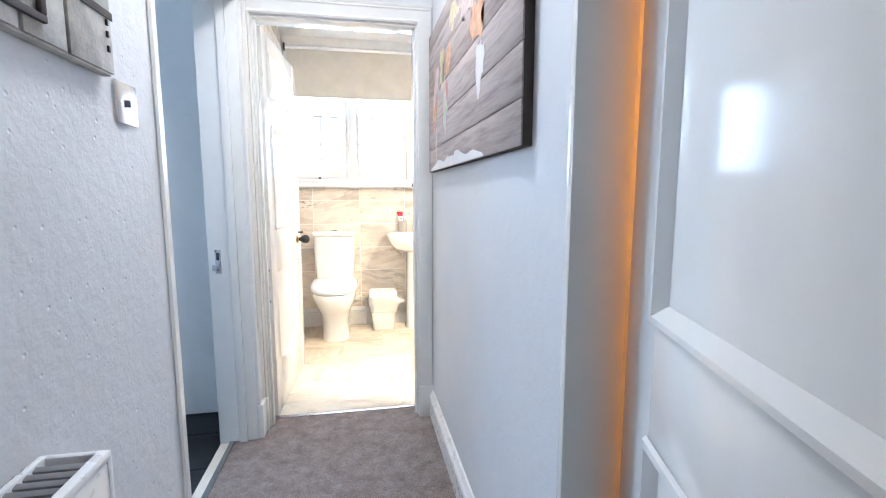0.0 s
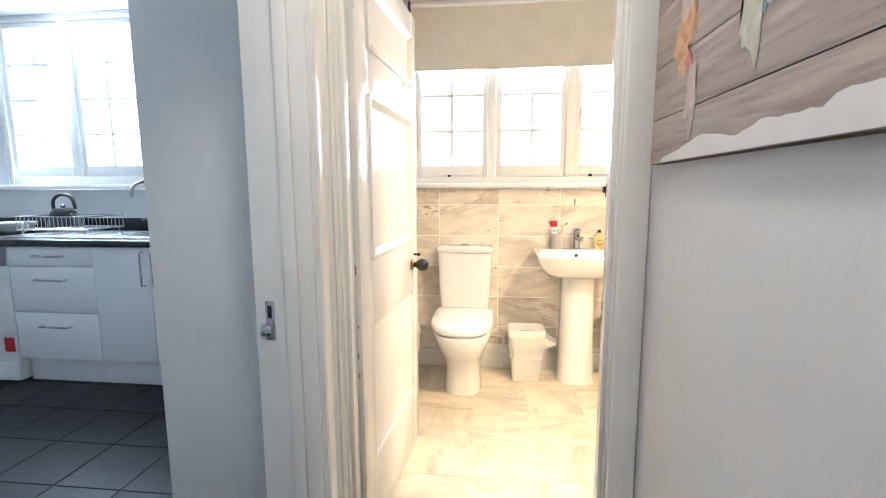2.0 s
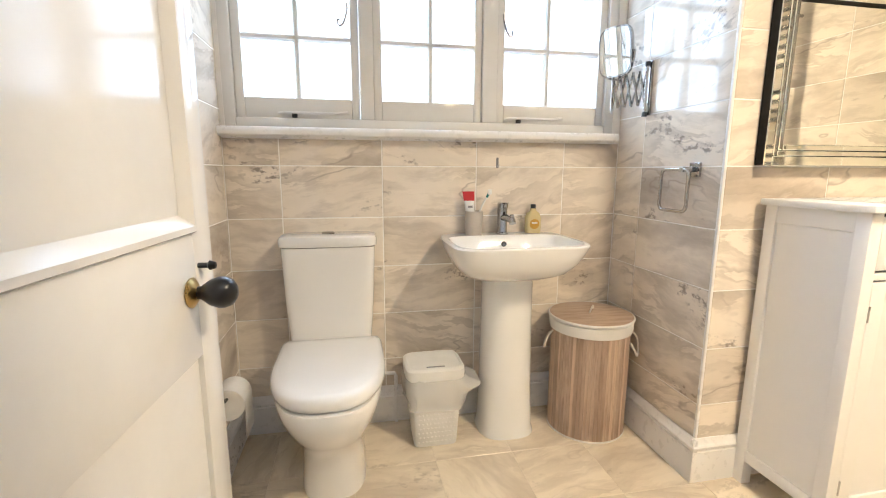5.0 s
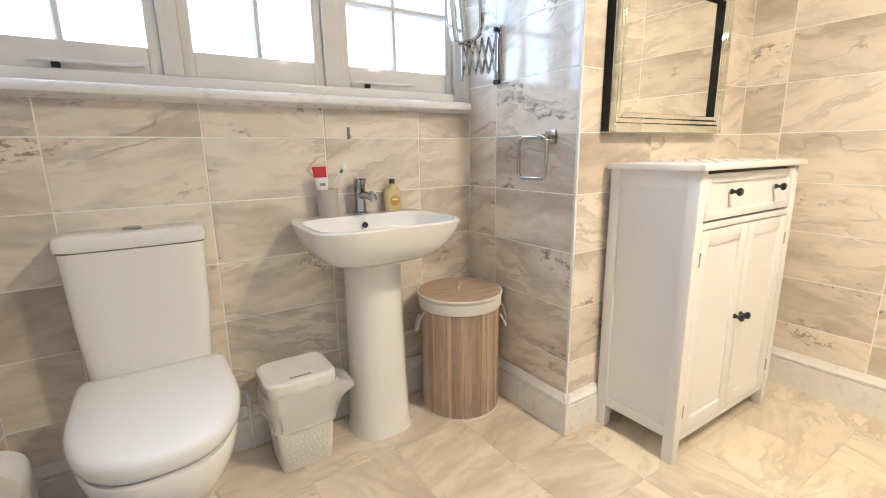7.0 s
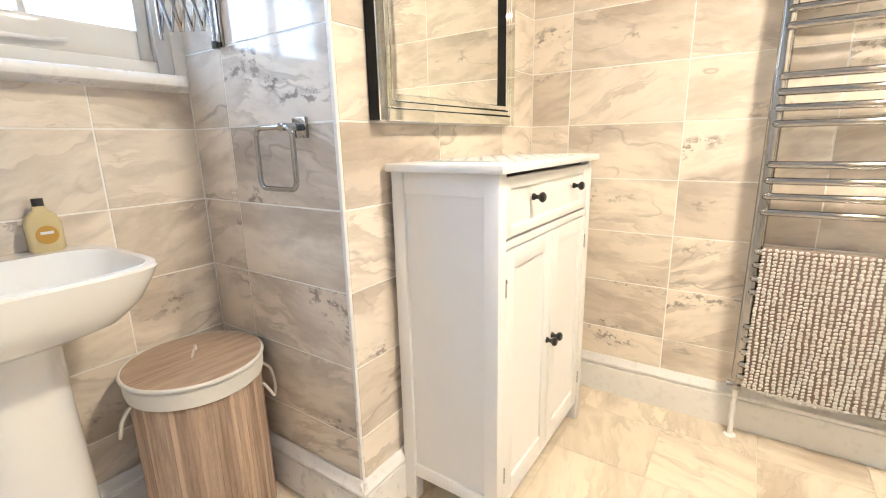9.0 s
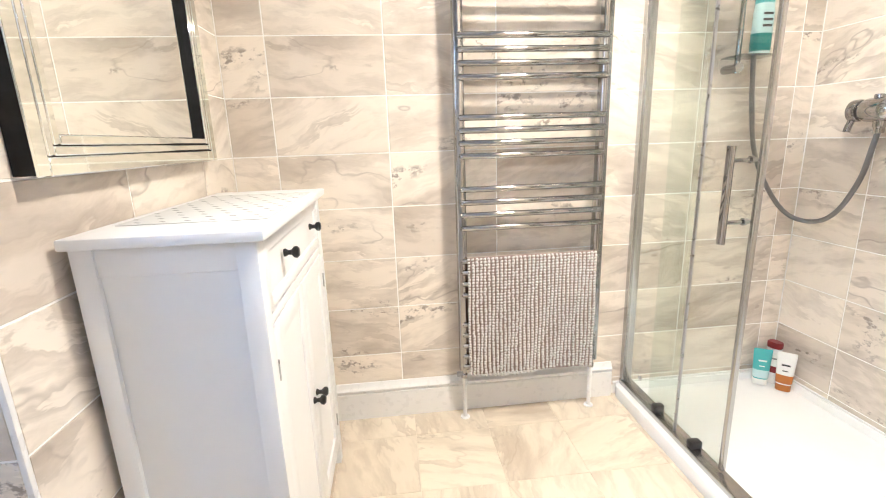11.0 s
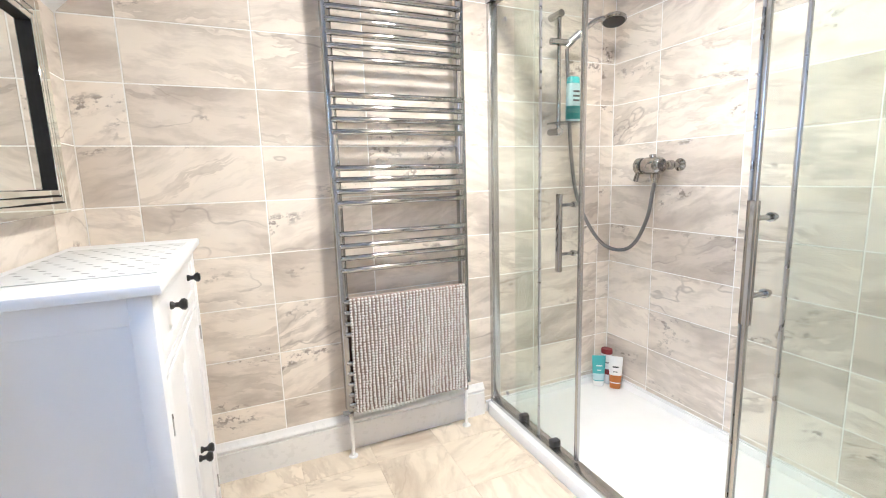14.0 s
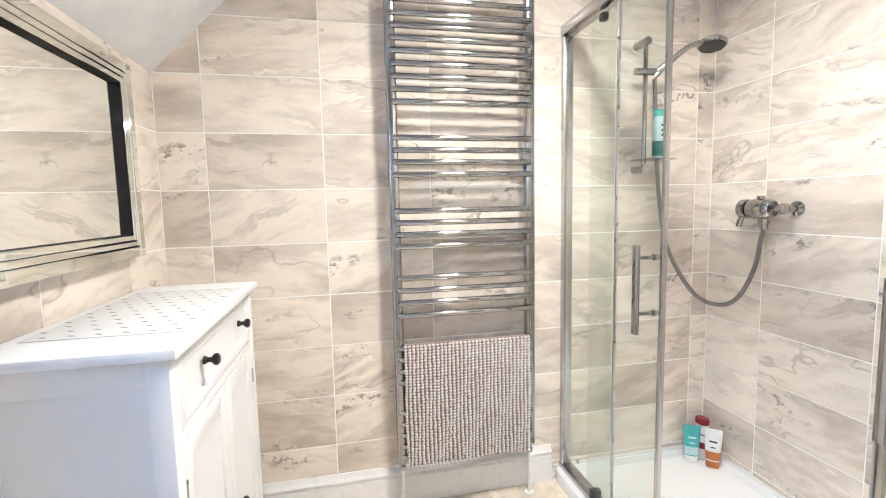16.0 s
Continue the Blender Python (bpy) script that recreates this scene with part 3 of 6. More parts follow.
# kitchen doorway
frame_k = thing("door_frame_kitchen", HALL_L, 1.87, 0, "white gloss lining of the kitchen doorway", "door frame")
frame_k["kind"] = "structure"
jk = part("jamb", bb(-0.499, HALL_L + 0.001, 2.235, 2.258, 0.0, 1.985, bevel=0.002), GLOSS, frame_k)
part("jamb", bb(-0.499, HALL_L + 0.001, 1.397, 1.414, 0.0, 1.985, bevel=0.002), GLOSS, frame_k)
part("head_lining", bb(-0.499, HALL_L + 0.001, 1.397, 2.258, 1.965, 1.988, bevel=0.002), GLOSS, frame_k)
part("stop", bb(-0.410, -0.375, 2.222, 2.2355, 0.0, 1.966, bevel=0.002), GLOSS, frame_k)
sp = part("strike_plate", bb(-0.470, -0.446, 2.231, 2.2355, 0.802, 0.908, bevel=0.001), SATIN_METAL, jk, "silver strike plate")
part("keep_hole", bb(-0.464, -0.452, 2.230, 2.2345, 0.862, 0.896, bevel=0.0005), BLACK, jk)
part("latch_lip", bb(-0.482, -0.452, 2.222, 2.234, 0.815, 0.843, bevel=0.003), SATIN_METAL, jk, "silver latch lip")
casing("trim_kitchen_door", ((HALL_L + 0.001, 1.412), (HALL_L + 0.001, 2.243)), 0.088, (1, 0), "white moulded architrave round the kitchen doorway", 1.972, first=0.034)

# side room doorway
frame_s = thing("door_frame_side_room", HALL_R, 0.43, 0, "white painted lining of the side room doorway", "door frame")
frame_s["kind"] = "structure"
part("jamb", bb(HALL_R - 0.001, 0.634, 0.845, 0.865, 0.0, 1.985, bevel=0.002), GLOSS, frame_s)
part("jamb", bb(HALL_R - 0.001, 0.619, 0.042, 0.058, 0.0, 1.985, bevel=0.002), GLOSS, frame_s)
part("head_lining", bb(HALL_R - 0.001, 0.619, 0.042, 0.865, 1.968, 1.988, bevel=0.002), GLOSS, frame_s)


def panel_door(name, width, height, thick, panels, m, label, mat=GLOSS, plain_low=False):
    """A leaf that hangs from its edge at x = 0 and reaches to x = width; raised mouldings round sunk panels on both faces."""
    holder = thing(name, 0, 0, 0, label, "door")
    holder["kind"] = "structure"
    p0, p1 = panels[0][0], panels[0][1]
    rows = [(0, p0, 0, thick, 0, height), (p1, width, 0, thick, 0, height)]
    zs = [0.0] + [z for q in panels for z in (q[2], q[3])] + [height]
    for a, b in zip(zs[0::2], zs[1::2]):
        rows.append((p0 - 0.002, p1 + 0.002, 0.0004, thick - 0.0004, a, b))
    for k, row in enumerate(rows):
        part("stile" if k < 2 else "rail", boxes(row, bevel=0.0015), mat, holder)
    for (a, b, c, d) in panels:
        part("panel", bb(a - 0.01, b + 0.01, 0.010, thick - 0.010, c - 0.01, d + 0.01, bevel=0.0), mat, holder)
        for face in (0, 1):
            if c < 0.5 and plain_low:
                continue
            prof = [(-0.010, 0.000), (-0.006, -0.007), (0.004, -0.008), (0.010, -0.003), (0.018, 0.004), (0.024, 0.0095)]
            loops = []
            for u, w in prof:
                y = w if face == 0 else thick - w
                loops.append([(a + u, y, c + u), (b - u, y, c + u), (b - u, y, d - u), (a + u, y, d - u)])
            part("moulding", loft(loops, False, False), mat, holder)
    holder.matrix_basis = m
    return holder


# the parts hang on an identity base, so the leaf turns with its holder
door_b = panel_door("door_bathroom", 0.730, 1.925, 0.040, [(0.110, 0.650, 0.27, 0.735), (0.110, 0.650, 0.970, 1.480), (0.110, 0.650, 1.63, 1.83)],
                    pose(-0.275, 2.452, 0.008, 0, 0, math.degrees(math.atan2(0.728, 0.052))), "white gloss panelled bathroom door standing open", plain_low=True)
LEAF = door_b.matrix_basis.copy()


def on_leaf(name, bm, mat, parent, label=""):
    ob = new(name, as_mesh(name, bm, mat))
    ob.parent = parent
    if label:
        ob["label"] = label
    return ob


for side, y0, s in (("near", 0.0, -1), ("far", 0.040, 1)):
    knob = on_leaf("door_knob", lathe([(0.0, 0.0), (0.011, 0.0), (0.0115, s * 0.018), (0.016, s * 0.024), (0.023, s * 0.034), (0.0275, s * 0.047), (0.0275, s * 0.058), (0.023, s * 0.069), (0.013, s * 0.076), (0.0, s * 0.078)], 0, 0, 24, axis="y", origin=(0.622, y0, 0.860)), BLACK, door_b, "round black door knob")
    on_leaf("rose", lathe([(0.0, s * 0.001), (0.026, s * 0.001), (0.027, s * 0.004), (0.020, s * 0.009), (0.012, s * 0.013), (0.0, s * 0.013)], 0, 0, 24, axis="y", origin=(0.622, y0, 0.860)), BRASS, knob, "brass rose")
    on_leaf("turn_bolt", lathe([(0.0, 0.0), (0.005, 0.0), (0.005, s * 0.016), (0.009, s * 0.020), (0.006, s * 0.030), (0.0, s * 0.032)], 0, 0, 14, axis="y", origin=(0.664, y0, 0.900)), BLACK, door_b, "small black turn bolt")
for z in (0.22, 0.98, 1.70):
    on_leaf("hinge", bb(-0.004, 0.002, -0.003, 0.006, z, z + 0.085, bevel=0.0015), GLOSS, door_b, "painted-over metal hinge")
for z, w in ((0.66, 0.022), (0.60, 0.012), (0.93, 0.03), (0.76, 0.010)):
    on_leaf("paint_chip", bb(-0.0006, 0.0, 0.008 + w * 0.2, 0.013 + w * 0.2, z, z + w, bevel=0.0), GREY_PLASTIC, door_b, "dark chip in the paint")

door_s = panel_door("door_side_room", 0.760, 1.955, 0.040, [(0.125, 0.645, 0.22, 0.760), (0.125, 0.645, 0.962, 1.84)],
                    pose(0.6288, 0.830, 0.008, 0, 0, 254.0), "white gloss panelled door standing slightly ajar")


# window
BAR = [(-0.013, 0.034), (-0.013, 0.015), (-0.009, 0.010), (-0.0075, 0.004), (-0.006, 0.002), (0.006, 0.002), (0.0075, 0.004), (0.009, 0.010), (0.013, 0.015), (0.013, 0.034)]


def sash(parent, x0, x1, z0, z1, y, cols, rows_z, stile=0.032, bottom=0.075):
    s = part("sash", boxes((x0, x0 + stile, y, y + 0.038, z0, z1), (x1 - stile, x1, y, y + 0.038, z0, z1), (x0 + stile, x1 - stile, y + 0.0005, y + 0.0375, z0, z0 + bottom),
                           (x0 + stile, x1 - stile, y + 0.0005, y + 0.0375, z1 - stile, z1), bevel=0.004), GLOSS, parent)
    gx = [x0 + stile] + cols + [x1 - stile]
    for c in cols:
        part("glazing_bar", loft([[(c + u, y + w, z) for u, w in BAR] for z in (z0 + bottom - 0.002, z1 - stile + 0.002)]), GLOSS, s)
    for r in rows_z:
        part("glazing_bar", loft([[(x, y + w + 0.0006, r + u) for u, w in BAR] for x in (x0 + stile - 0.002, x1 - stile + 0.002)]), GLOSS, s)
    gz = [z0 + bottom] + list(rows_z) + [z1 - stile]
    for a, b in zip(gx, gx[1:]):
        for c, d in zip(gz, gz[1:]):
            pn = part("pane", bb(a, b, y + 0.016, y + 0.020, c, d, bevel=0.0), GLASS, s)
            pn.visible_shadow = False
    return s


win = thing("window_1", 0.39, YN, 1.24, "white painted three-light casement window with glazing bars", "window")
win["kind"] = "structure"
FY = YN + 0.004
part("window_frame", boxes((-0.425, -0.372, FY, FY + 0.10, 1.238, 2.335), (1.125, 1.195, FY, FY + 0.10, 1.238, 2.335), (-0.372, 1.125, FY + 0.001, FY + 0.099, 2.27, 2.335),
                           (-0.372, 1.125, FY + 0.001, FY + 0.099, 1.238, 1.276), (0.087, 0.140, FY + 0.0015, FY + 0.0985, 1.276, 2.27), (0.578, 0.640, FY + 0.0015, FY + 0.0985, 1.276, 2.27), bevel=0.004), GLOSS, win)
ROWS_Z = [1.570, 1.794, 2.018]
lights = [(-0.371, 0.086, -0.143), (0.141, 0.577, 0.3655), (0.641, 1.124, 0.861)]
sashes = []
for (a, b, c) in lights:
    sashes.append(sash(win, a, b, 1.277, 2.269, FY + 0.018, [c], ROWS_Z))
for sx0, sx1 in ((-0.22, 0.04), (0.675, 0.93)):
    stay = part("casement_stay", tube([(sx0, FY + 0.006, 1.292), (sx0 + 0.02, FY + 0.004, 1.296), (sx1 - 0.05, FY + 0.004, 1.296), (sx1, FY + 0.006, 1.302)], 0.005, 8), SATIN, win, "painted casement stay")
    part("stay_peg", bb(sx0 + 0.05, sx0 + 0.07, FY - 0.002, FY + 0.012, 1.277, 1.292, bevel=0.002), BLACK, win, "dark stay peg")
for hx, s in ((0.045, -1), (0.665, 1)):
    part("casement_handle", tube(smooth_path([(hx, FY + 0.014, 1.70), (hx, FY + 0.008, 1.67), (hx + s * 0.012, FY + 0.004, 1.63), (hx + s * 0.028, FY + 0.004, 1.615), (hx + s * 0.036, FY + 0.004, 1.632), (hx + s * 0.026, FY + 0.004, 1.64)]), 0.0045, 8), SATIN_METAL, win, "curled casement handle")
sill_prof = [(0.0, 1.238), (-0.052, 1.238), (-0.060, 1.232), (-0.063, 1.222), (-0.060, 1.210), (-0.052, 1.204), (-0.020, 1.204), (0.0, 1.196)]
part("window_sill", loft([[(-0.424, YN + 0.004 + u, w) for u, w in sill_prof], [(1.165, YN + 0.004 + u, w) for u, w in sill_prof]]), SATIN, win)

# kitchen window
kw = thing("window_2", -2.8, 4.12, 1.22, "white painted kitchen casement window with glazing bars", "window")
kw["kind"] = "structure"
part("window_frame", boxes((-3.44, -3.40, 4.125, 4.225, 1.206, 2.40), (-2.345, -2.166, 4.125, 4.225, 1.206, 2.40), (-3.40, -2.345, 4.126, 4.224, 2.375, 2.40),
                           (-3.40, -2.345, 4.126, 4.224, 1.206, 1.30), (-2.895, -2.835, 4.1265, 4.2235, 1.30, 2.375), bevel=0.004), GLOSS, kw)
sash(kw, -3.399, -2.896, 1.301, 2.374, 4.143, [-3.147], [1.60, 1.845, 2.09])
sash(kw, -2.834, -2.346, 1.301, 2.374, 4.143, [-2.59], [1.60, 1.845, 2.09])
part("window_sill", bb(-3.50, -2.12, 4.06, 4.135, 1.206, 1.240, bevel=0.008), SATIN, kw)

# blind
blind = thing("roller_blind", 0.38, YN, 2.3, "cream roller blind partly drawn down over the window", "blind")
part("fabric", bb(-0.385, 1.06, YN - 0.030, YN - 0.028, 1.945, 2.315, bevel=0.0), BLIND, blind)
part("hem_bar", bb(-0.385, 1.06, YN - 0.034, YN - 0.024, 1.936, 1.950, bevel=0.003), BLIND, blind)
part("roller", lathe([(0.0, 0.0), (0.018, 0.0), (0.018, 1.465), (0.0, 1.465)], 0, 0, 20, axis="x", origin=(-0.395, YN - 0.020, 2.325)), SATIN, blind)
for x in (-0.41, 1.071):
    part("bracket", bb(x, x + 0.014, YN - 0.045, YN + 0.005, 2.300, 2.352, bevel=0.003), DARK, blind, "dark end bracket")

# ceiling lamps, out of view; the cool hall one is added with its fill
for sx, sy, tone in [(*q, LAMP_GLOW) for q in SPOTS] + [(0.09, 1.50, HALL_FILL_GLOW)]:
    cl = thing("unseen_ceiling_light", sx, sy, CZ, "unseen round flush ceiling light with an opal shade", "ceiling light", "flush ceiling lights")
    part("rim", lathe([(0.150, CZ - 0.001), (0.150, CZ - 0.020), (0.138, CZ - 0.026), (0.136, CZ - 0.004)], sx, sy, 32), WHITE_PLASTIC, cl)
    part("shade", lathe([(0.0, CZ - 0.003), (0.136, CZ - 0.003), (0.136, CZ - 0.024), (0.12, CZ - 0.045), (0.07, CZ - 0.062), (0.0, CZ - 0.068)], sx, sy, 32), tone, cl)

# ---- hall things ----
sw = thing("light_switch", HALL_L, 1.231, 1.347, "square chrome light switch on the hall wall", "light switch")
part("plate", bb(HALL_L, HALL_L + 0.007, 1.188, 1.276, 1.303, 1.391, bevel=0.002), SWITCH_METAL, sw)
part("rocker", bb(HALL_L + 0.0065, HALL_L + 0.014, 1.227, 1.237, 1.339, 1.356, bevel=0.003), GREY_PLASTIC, sw, "dark toggle")
for y in (1.202, 1.262):
    part("screw", lathe([(0, 0), (0.003, 0), (0.003, 0.0012), (0, 0.0012)], 0, 0, 10, axis="x", origin=(HALL_L + 0.0069, y, 1.347)), GREY_PLASTIC, sw)

# distressed board above the switch
wc = thing("wall_sign", HALL_L, 0.85, 1.384, "distressed white wooden wall panel with dark recessed frames", "wall decoration")
part("board", bb(HALL_L, HALL_L + 0.020, 0.45, 1.151, 1.384, 1.86, bevel=0.004), DISTRESSED, wc)
for y0, y1 in ((1.010, 1.150), (0.900, 1.004), (0.62, 0.894)):
    for z0, z1 in ((1.388, 1.492), (1.500, 1.66), (1.668, 1.85)):
        part("plank", bb(HALL_L + 0.0195, HALL_L + 0.026, y0 + 0.002, y1 - 0.002, z0, z1, bevel=0.002), DISTRESSED, wc)
part("dark_frame", boxes((HALL_L + 0.026, HALL_L + 0.034, 0.60, 0.945, 1.412, 1.424), (HALL_L + 0.026, HALL_L + 0.034, 0.932, 0.945, 1.424, 1.80), bevel=0.002), CANVAS_EDGE, wc, "dark inner frame")
part("dark_strap", bb(HALL_L + 0.026, HALL_L + 0.029, 1.004, 1.150, 1.488, 1.503, bevel=0.001), CANVAS_EDGE, wc, "dark strap")
for z in (1.425, 1.452, 1.474):
    part("hinge_plate", bb(HALL_L + 0.026, HALL_L + 0.030, 1.126, 1.132, z, z + 0.012, bevel=0.001), DARK, wc, "dark hinge plate")

# hall radiator
hr = thing("hall_radiator", HALL_L, 0.45, 0.15, "white panel radiator with a slotted top grille on the hall wall", "radiator")
part("front_panel", bb(-0.236, -0.222, 0.02, 0.845, 0.16, 0.755, bevel=0.006), SATIN, hr)
part("back_panel", bb(HALL_L + 0.022, HALL_L + 0.034, 0.02, 0.845, 0.16, 0.755, bevel=0.004), SATIN, hr)
part("end_cap", bb(HALL_L + 0.020, -0.220, 0.838, 0.850, 0.16, 0.768, bevel=0.003), SATIN, hr)
part("end_cap", bb(HALL_L + 0.020, -0.220, 0.012, 0.024, 0.16, 0.768, bevel=0.003), SATIN, hr)
part("top_rim", boxes((-0.236, -0.220, 0.02, 0.845, 0.754, 0.770), (HALL_L + 0.020, HALL_L + 0.030, 0.02, 0.845, 0.754, 0.770), bevel=0.002), SATIN, hr)
slat = as_mesh("slat", bb(-0.043, 0.043, -0.005, 0.005, -0.003, 0.003, bevel=0.0015), GREY_PLASTIC)
for i in range(42):
    piece("slat", slat, pose(-0.277, 0.038 + i * 0.019, 0.762, 18), hr)
for y in (0.10, 0.76):
    part("bracket", bb(HALL_L, HALL_L + 0.024, y, y + 0.03, 0.25, 0.65, bevel=0.002), SATIN, hr)

# world map canvas: planks with painted patches
PX = 0.494
cv = thing("canvas_print", 0.507, 1.64, 1.5, "grey weathered-plank canvas print with a faded coloured world map", "picture")
part("stretcher", bb(PX + 0.003, HALL_R, 1.030, 2.262, 1.254, 1.86, bevel=0.002), CANVAS_EDGE, cv, "dark wrapped canvas edge")
zz = [1.254, 1.352, 1.465, 1.585, 1.70, 1.79, 1.86]
for a, b in zip(zz, zz[1:]):
    part("plank", bb(PX, PX + 0.006, 1.0305, 2.2615, a + 0.0012, b - 0.0012, bevel=0.0008), PLANK, cv)


def patch(cy, cz, ry, rz, seed, mat, lift=0.0):
    """A ragged painted land shape on the canvas."""
    bm = bmesh.new()
    vs = []
    for i in range(44):
        a = 2 * math.pi * i / 44
        k = 0.72 + 0.75 * noise.noise(Vector((math.cos(a) * 1.6 + seed * 7.1, math.sin(a) * 1.6, seed * 3.3))) + 0.22 * noise.noise(Vector((math.cos(a) * 6 + seed, math.sin(a) * 6, seed)))
        vs.append(bm.verts.new((PX - 0.0006 - lift, min(2.258, max(1.034, cy + ry * k * math.cos(a))), max(1.258, cz + rz * k * math.sin(a)))))
    f = bm.faces.new(vs)
    bmesh.ops.triangulate(bm, faces=[f])
    bmesh.ops.recalc_face_normals(bm, faces=bm.faces)
    return part("map_patch", bm, mat, cv)


for k, (cy, cz, ry, rz, mat) in enumerate([
        (2.10, 1.50, 0.06, 0.10, MAP_ORANGE), (2.05, 1.62, 0.10, 0.09, MAP_PINK), (1.93, 1.66, 0.05, 0.10, MAP_YELLOW), (1.86, 1.50, 0.05, 0.13, MAP_GREEN), (1.83, 1.55, 0.025, 0.05, MAP_RED),
        (1.85, 1.46, 0.02, 0.04, MAP_BLUE), (2.06, 1.37, 0.03, 0.08, MAP_PINK), (2.08, 1.44, 0.02, 0.02, MAP_RED), (1.80, 1.64, 0.05, 0.06, MAP_ORANGE), (1.50, 1.74, 0.16, 0.09, MAP_PINK),
        (1.40, 1.64, 0.10, 0.07, MAP_ORANGE), (1.36, 1.50, 0.055, 0.075, MAP_WHITE), (1.20, 1.70, 0.09, 0.09, MAP_PINK), (1.72, 1.76, 0.10, 0.05, MAP_YELLOW)]):
    patch(cy, cz, ry, rz, k + 1.0, mat, 0.0002 * (k % 4))

ice = bmesh.new()
low = [ice.verts.new((PX - 0.0012, 2.20 - 0.0198 * i, 1.2565)) for i in range(46)]
high = []
for i in range(46):
    e = math.sin(math.pi * i / 45) ** 0.5
    high.append(ice.verts.new((PX - 0.0012, 2.20 - 0.0198 * i, 1.2570 + e * (0.022 + 0.030 * (0.5 + noise.noise(Vector((i * 0.16, 2.0, 0)))) + 0.007 * noise.noise(Vector((i * 0.7, 5.0, 0)))))))
for i in range(45):
    ice.faces.new((low[i], low[i + 1], high[i + 1], high[i]))
part("map_patch", ice, MAP_WHITE, cv)

# ---- toilet ----
TX = -0.045
wcx = thing("toilet", TX, 3.80, 0, "white ceramic close-coupled toilet with its lid down", "toilet")
pan = []
for z, cy, hx, hy, p in ((0.0, 3.845, 0.113, 0.225, 3.2), (0.03, 3.845, 0.112, 0.224, 3.2), (0.10, 3.84, 0.108, 0.222, 3.0), (0.17, 3.83, 0.112, 0.232, 2.8), (0.24, 3.80, 0.130, 0.268, 2.6), (0.30, 3.77, 0.153, 0.298, 2.5), (0.35, 3.755, 0.168, 0.312, 2.5), (0.392, 3.75, 0.174, 0.318, 2.5), (0.402, 3.75, 0.170, 0.314, 2.5)):
    pan.append(rounded(TX, min(cy, YN - hy - 0.002), hx, hy, z, p, 48))
part("pan", loft(pan), CERAMIC, wcx)


def d_loop(cx, y_back, y_front, hx, z, n=24):
    """A seat outline: straight back, round front."""
    out = [(cx - hx * 0.96, y_back, z), (cx + hx * 0.96, y_back, z)]
    ym = y_front + (y_back - y_front) * 0.58
    out.append((cx + hx, y_back - 0.03, z))
    for i in range(n + 1):
        a = -math.pi * i / n
        out.append((cx + hx * math.copysign(abs(math.cos(a)) ** 0.74, math.cos(a)), ym + (ym - y_front) * math.sin(a) if math.sin(a) != 0 else ym, z))
    out.append((cx - hx, y_back - 0.03, z))
    return out


part("seat", loft([d_loop(TX, 3.915, 3.472, 0.166, 0.4025), d_loop(TX, 3.918, 3.470, 0.168, 0.4045), d_loop(TX, 3.915, 3.474, 0.165, 0.4065)]), SEAT_PLASTIC, wcx)
part("lid", loft([d_loop(TX, 3.925, 3.452, 0.180, 0.407), d_loop(TX, 3.928, 3.447, 0.1835, 0.412), d_loop(TX, 3.929, 3.444, 0.185, 0.424), d_loop(TX, 3.928, 3.447, 0.183, 0.438), d_loop(TX, 3.923, 3.457, 0.176, 0.448), d_loop(TX, 3.912, 3.475, 0.163, 0.4535), d_loop(TX, 3.88, 3.53, 0.125, 0.456)]), SEAT_PLASTIC, wcx)
for s in (-1, 1):
    part("hinge", lathe([(0, 0), (0.010, 0), (0.010, 0.03), (0, 0.03)], 0, 0, 14, axis="x", origin=(TX + s * 0.075 - 0.015, 3.922, 0.432)), CHROME, wcx)
cist = [rounded(TX - 0.003, 4.001, hx, hy, z, 7, 48) for z, hx, hy in ((0.395, 0.146, 0.076), (0.43, 0.152, 0.077), (0.60, 0.165, 0.078), (0.798, 0.172, 0.078))]
part("cistern", loft(cist), CERAMIC, wcx)
lidc = [rounded(TX - 0.003, 4.0, hx, hy, z, 7, 48) for z, hx, hy in ((0.801, 0.173, 0.079), (0.804, 0.179, 0.081), (0.828, 0.180, 0.081), (0.838, 0.174, 0.077), (0.841, 0.155, 0.063))]
part("cistern_lid", loft(lidc), CERAMIC, wcx)
btn = part("flush_button", lathe([(0.0, 0.840), (0.024, 0.840), (0.024, 0.846), (0.020, 0.849), (0.0, 0.8495)], TX - 0.005, 4.005, 24), CHROME, wcx, "round chrome flush button")
single("supply_pipe", tube([(0.205, YN - 0.022, 0.0), (0.205, YN - 0.022, 0.21), (0.200, YN - 0.024, 0.225), (0.10, YN - 0.035, 0.235)], 0.008, 10), SATIN, "thin white water pipe beside the toilet", "pipe")

# ---- basin ----
BX = 0.640
bs = thing("wash_basin", BX, 3.90, 0, "white ceramic pedestal wash basin", "sink")


def basin_loop(hx, y0, y1, z, p=5.0, n=56):
    return rounded(BX, (y0 + y1) / 2, hx * 1.05, (y1 - y0) / 2, z, p, n)


